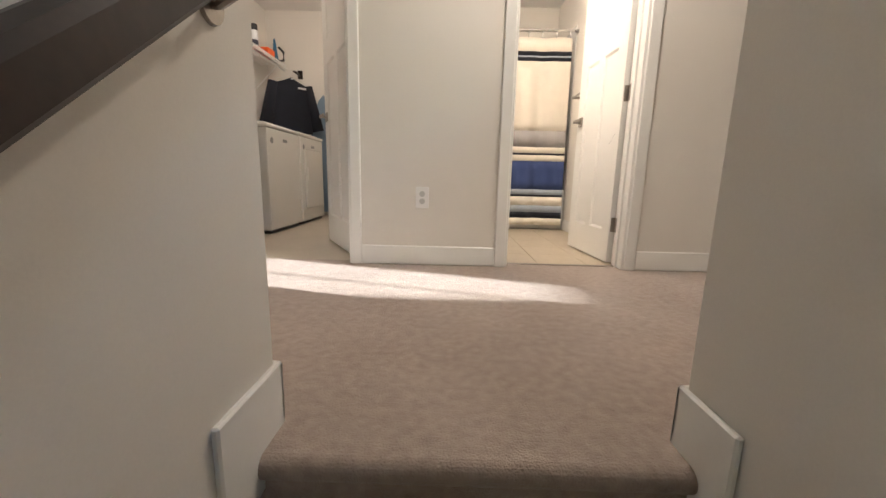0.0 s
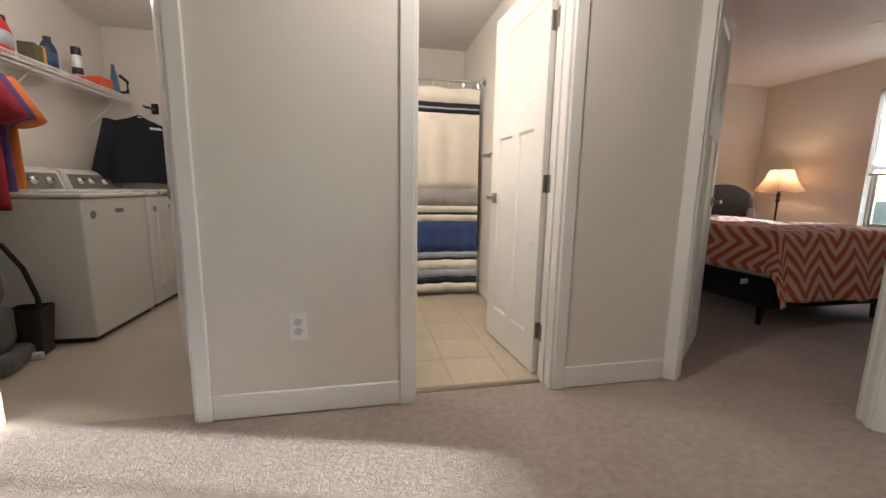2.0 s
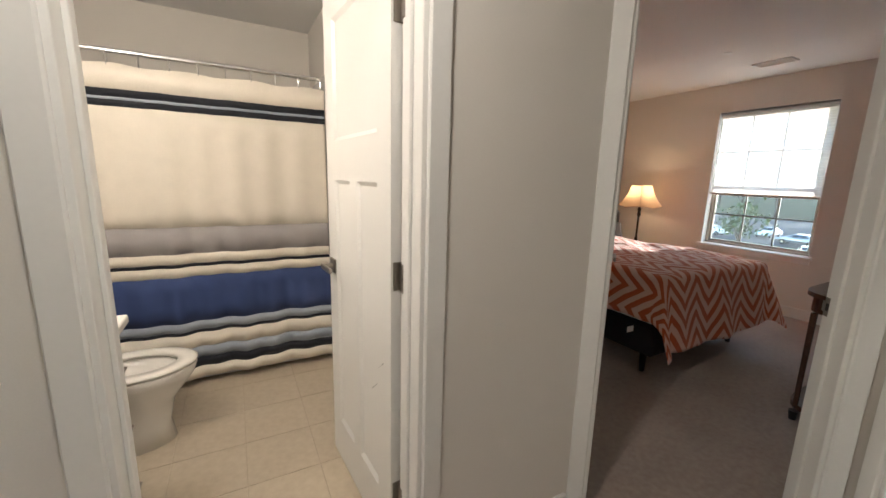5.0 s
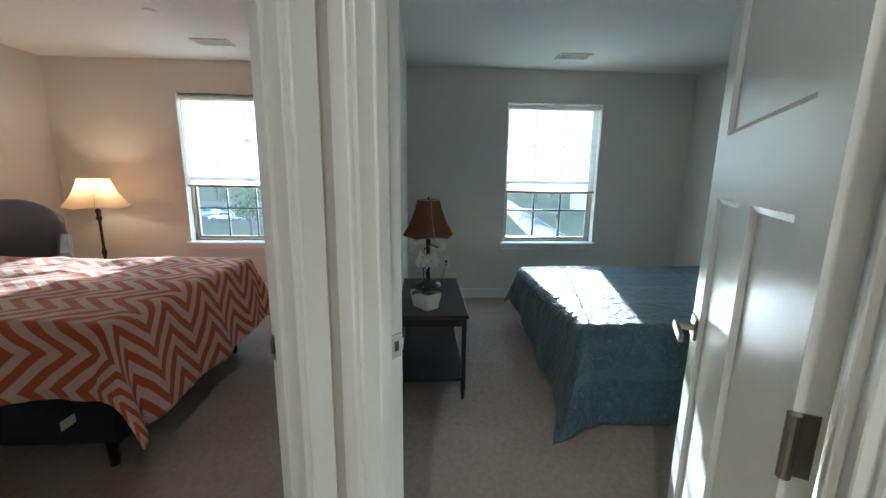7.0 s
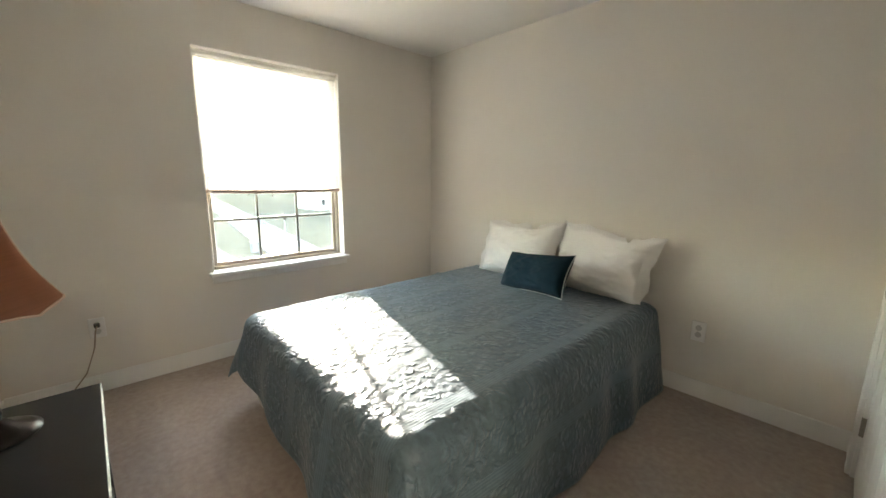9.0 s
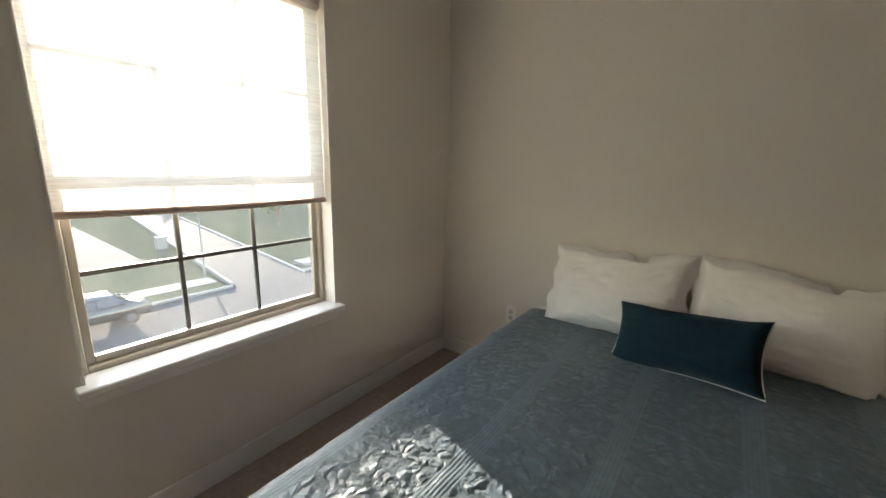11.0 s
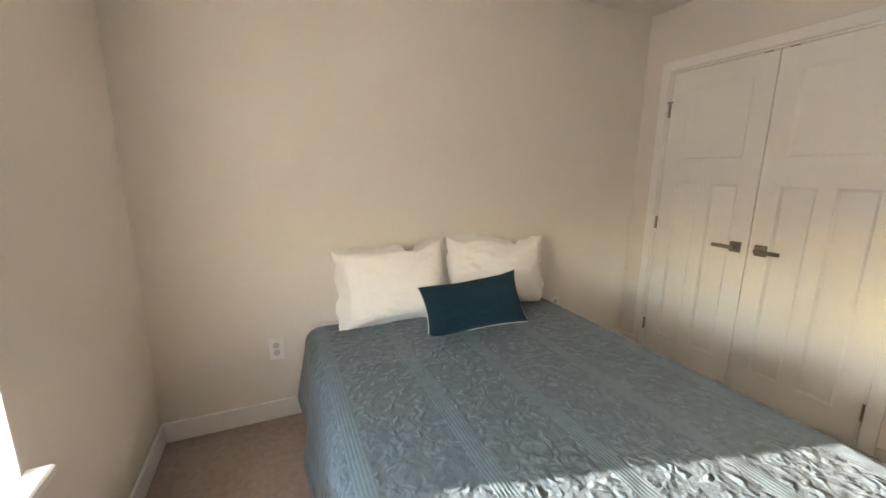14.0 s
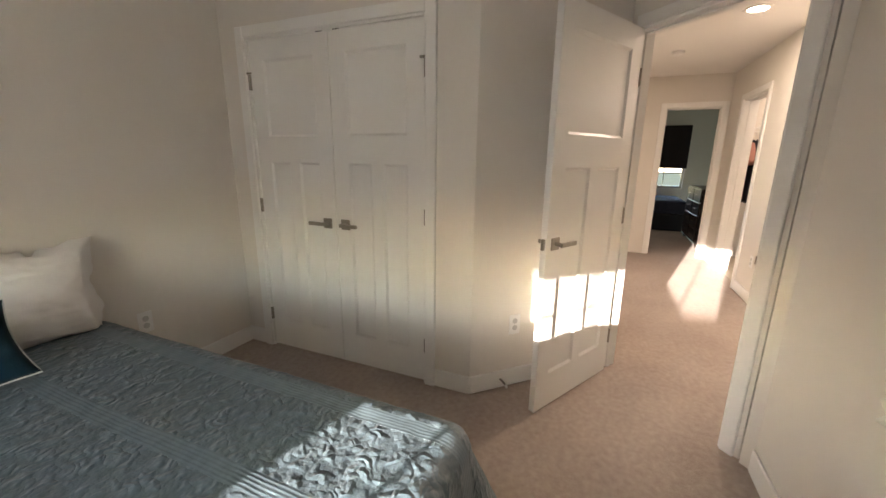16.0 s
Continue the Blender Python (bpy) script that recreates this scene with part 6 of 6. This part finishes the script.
def car(x, y, rz, paint, label):
    """A saloon: x runs forward."""
    c = empty("car", label, "car", at=pose(x, y, GZ, 0, 0, rz))
    prof = [(-2.2, 0.35), (-2.22, 0.70), (-2.12, 0.92), (-1.55, 0.98), (-0.95, 1.38), (0.25, 1.42), (0.95, 1.02), (1.85, 0.88), (2.18, 0.68), (2.2, 0.35)]
    bm = bmesh.new()
    rows = []
    for yy, ins, low in ((-0.86, 0.10, 0.0), (-0.88, 0.0, 0.0), (0.88, 0.0, 0.0), (0.86, 0.10, 0.0)):
        rows.append([bm.verts.new((px * (1 - 0.02 * (ins > 0)), yy * (1 - 0.20 * max(0, (pz - 0.95) / 0.45)), pz)) for px, pz in prof])
    for a, b in ((rows[1], rows[2]),):
        for k in range(len(prof)):
            bm.faces.new((a[k], a[(k + 1) % len(prof)], b[(k + 1) % len(prof)], b[k]))
    bm.faces.new(rows[1]), bm.faces.new(rows[2])
    for v in rows[0] + rows[3]:
        bm.verts.remove(v)
    bmesh.ops.bevel(bm, geom=list(bm.edges), offset=0.06, segments=2, affect="EDGES")
    body = part("body", bm, paint, c, smooth=True)
    for nm, pts in (("windscreen", ((0.30, 1.385), (0.90, 1.045))), ("rear_window", ((-1.48, 1.0), (-1.0, 1.345)))):
        bm = bmesh.new()
        (xa, za), (xb, zb) = pts
        sgn = 0.012 if nm == "windscreen" else -0.012
        vs = [bm.verts.new((xa + sgn, -0.66, za + 0.02)), bm.verts.new((xa + sgn, 0.66, za + 0.02)), bm.verts.new((xb + sgn, 0.70, zb + 0.02)), bm.verts.new((xb + sgn, -0.70, zb + 0.02))]
        bm.faces.new(vs)
        r_ = bmesh.ops.extrude_face_region(bm, geom=list(bm.faces))
        bmesh.ops.translate(bm, vec=(0, 0, 0.012), verts=[v for v in r_["geom"] if isinstance(v, bmesh.types.BMVert)])
        part(nm, bm, M_CARGLASS, body)
    for sy in (-1, 1):
        for xs in (((-1.25, 1.02), (-0.92, 1.32), (-0.30, 1.34), (-0.30, 1.0)), ((-0.22, 1.0), (-0.22, 1.34), (0.22, 1.34), (0.78, 1.04))):
            bm = bmesh.new()
            bm.faces.new([bm.verts.new((px, sy * 0.885 * (1 - 0.20 * max(0, (pz - 0.95) / 0.45)), pz)) for px, pz in xs])
            r_ = bmesh.ops.extrude_face_region(bm, geom=list(bm.faces))
            bmesh.ops.translate(bm, vec=(0, sy * 0.01, 0), verts=[v for v in r_["geom"] if isinstance(v, bmesh.types.BMVert)])
            part("side_window", bm, M_CARGLASS, body)
        for px in (-1.38, 1.36):
            w = part("wheel", lathe([(0, -0.10), (0.26, -0.10), (0.31, -0.08), (0.31, 0.08), (0.26, 0.10), (0, 0.10)], 20), M_TYRE, c)
            w.matrix_local = pose(px, sy * 0.80, 0.31, 90, 0, 0)
            part("rim", lathe([(0.0, -0.11), (0.19, -0.108), (0.19, 0.108), (0, 0.11)], 16), M_CHROME, w)
        part("headlight", bx(2.02, 2.15, sy * 0.66 - 0.14, sy * 0.66 + 0.14, 0.66, 0.78, bevel=0.02), M_CHROME, body)
    return c


P_SILVER = mat("silver_paint", (0.45, 0.45, 0.46), 0.25, metal=0.6, var=0.03, coat=0.6)
P_WHITE = mat("white_car_paint", (0.72, 0.72, 0.72), 0.25, var=0.02, coat=0.6)
P_GREY = mat("grey_car_paint", (0.12, 0.12, 0.13), 0.25, metal=0.4, var=0.03, coat=0.6)
P_BLACK = mat("black_car_paint", (0.02, 0.02, 0.022), 0.2, var=0.05, coat=0.7)
car(16.9, -6.9, 209, P_GREY, "dark grey saloon car parked by the kerb below the window")
car(25.9, -2.6, 92, P_BLACK, "black saloon car parked at the far kerb")
car(17.0, 1.35, 92, P_WHITE, "white saloon car parked close to the house")
for k in range(8):
    car(64 + 5.4 * (k % 2), 22 + 5.3 * k, 90 + 90 * (k % 2), P_WHITE if k % 3 else P_SILVER, "pale saloon car in the far parking area")
for k in range(3):
    car(38 + 7 * k, 9 + 4 * k, 20, P_WHITE, "pale saloon car parked across the road")


def tree(x, y, high, spread, leaf, label, n, size, seed, clear=0.3):
    """A tapered trunk with limbs and a crown of many small leaves in clumps."""
    r = random.Random(seed)
    t = empty("tree", label, "tree", at=(x, y, GZ - 0.12))
    bm = bmesh.new()
    rod(bm, (0, 0, 0), (0.02 * high, 0, high * 0.55), 0.03 * high, 0.012 * high, seg=8)
    tips = []
    for k in range(7):
        a, z0 = k * 2.4 + r.uniform(-0.3, 0.3), high * r.uniform(clear, 0.55)
        e = Vector((spread * r.uniform(0.4, 0.8) * math.cos(a), spread * r.uniform(0.4, 0.8) * math.sin(a), high * r.uniform(0.5, 0.95)))
        rod(bm, (0, 0, z0), e, 0.010 * high, 0.003 * high, seg=6)
        tips.append(e)
    part("trunk", bm, M_BARK, t)
    bm = bmesh.new()
    for k in range(n):
        c = r.choice(tips) if r.random() < 0.75 else Vector((0, 0, high * r.uniform(0.5, 0.95)))
        d = Vector((r.gauss(0, 1), r.gauss(0, 1), r.gauss(0, 0.8))) * spread * 0.26
        q = Euler((r.uniform(0, 6), r.uniform(0, 6), r.uniform(0, 6))).to_matrix()
        s_ = size * r.uniform(0.6, 1.4)
        bm.faces.new([bm.verts.new(c + d + q @ Vector(v)) for v in ((-s_, 0, 0), (0, -s_ * 0.5, 0.1 * s_), (s_, 0, 0), (0, s_ * 0.5, 0.1 * s_))])
    part("crown", bm, leaf, t)
    return t


M_BARK = mat("bark", (0.09, 0.065, 0.05), 0.95, var=0.3, scale=8, bump=1)
M_REDLEAF = mat("red_leaves", (0.34, 0.08, 0.04), 0.7, color2=(0.48, 0.16, 0.08), scale=3)
M_GREENLEAF = mat("green_leaves", (0.045, 0.075, 0.022), 0.8, color2=(0.09, 0.12, 0.04), scale=0.8)
M_AUTUMN = mat("autumn_leaves", (0.16, 0.09, 0.03), 0.8, color2=(0.24, 0.14, 0.05), scale=0.8)
tree(14.6, -4.6, 2.9, 1.15, M_REDLEAF, "small tree with red autumn leaves by the kerb", 400, 0.07, 3)
rt = random.Random(11)
for k in range(26):
    tree(rt.uniform(112, 150), -90 + 9.5 * k + rt.uniform(-3, 3), rt.uniform(8, 13), rt.uniform(3.5, 5), M_AUTUMN if k % 5 == 0 else M_GREENLEAF, "broad green tree in the far tree line" if k % 5 else "broad brown tree in the far tree line", 420, 0.55, 20 + k, 0.12)
for k, (x, y) in enumerate(((36, 3), (34, -22), (47, -24), (52, 2), (44, 20), (58, -30))):
    tree(x, y, rt.uniform(4, 6.5), 2.0, M_AUTUMN if k % 2 else M_GREENLEAF, "young street tree on the lawn", 420, 0.22, 60 + k)
lp = empty("street_lamp", "pale street lamp post at the corner", "street lamp", at=(30.7, -9.3, GZ + 0.0))
part("post", rod(bmesh.new(), (0, 0, 0), (0, 0, 4.2), 0.07, 0.045), M_CONC, lp)
part("lantern", lathe([(0, 4.2), (0.10, 4.2), (0.17, 4.5), (0.19, 4.55), (0.05, 4.7), (0, 4.72)], 12), M_BLACK, lp)
mb = empty("mailbox_cluster", "pale brick pier with a cap at the roadside", "pillar", at=(42.5, -10.6, GZ - 0.12))
part("pier", bx(-0.35, 0.35, -0.35, 0.35, 0, 0.95, bevel=0.02), M_CONC, mb)
part("cap", bx(-0.42, 0.42, -0.42, 0.42, 0.95, 1.06, bevel=0.02), M_CONC, mb)
M_SIDING = mat("pale_siding", (0.62, 0.60, 0.56), 0.8, var=0.04, scale=0.5)
M_ROOF = mat("roof_shingle", (0.08, 0.075, 0.07), 0.9, var=0.2, scale=2)


def house(x, y, rz, label):
    h = empty("house", label, "house", at=pose(x, y, GZ - 0.12, 0, 0, rz))
    part("wall", bx(-5, 5, -4, 4, 0, 6.0), M_SIDING, h)
    bm = bmesh.new()
    a = [bm.verts.new(c) for c in ((-5.4, -4.4, 6.0), (-5.4, 4.4, 6.0), (-5.4, 0, 8.6))]
    b = [bm.verts.new(c) for c in ((5.4, -4.4, 6.0), (5.4, 4.4, 6.0), (5.4, 0, 8.6))]
    bm.faces.new(a), bm.faces.new(b)
    for k in range(3):
        bm.faces.new((a[k], a[(k + 1) % 3], b[(k + 1) % 3], b[k]))
    part("roof", bm, M_ROOF, h)
    for yy in (-2.4, 0.0, 2.4):
        for zz in (1.0, 3.8):
            w = part("window", bx(-5.06, -4.98, yy - 0.5, yy + 0.5, zz, zz + 1.4, bevel=0.01), M_VINYL, h)
            part("pane", bx(-5.075, -5.055, yy - 0.42, yy + 0.42, zz + 0.08, zz + 1.32), M_CARGLASS, w)
    return h


house(90, -40, 6, "pale two-storey house beyond the side road")
house(86, -62, -4, "pale two-storey house beyond the side road")
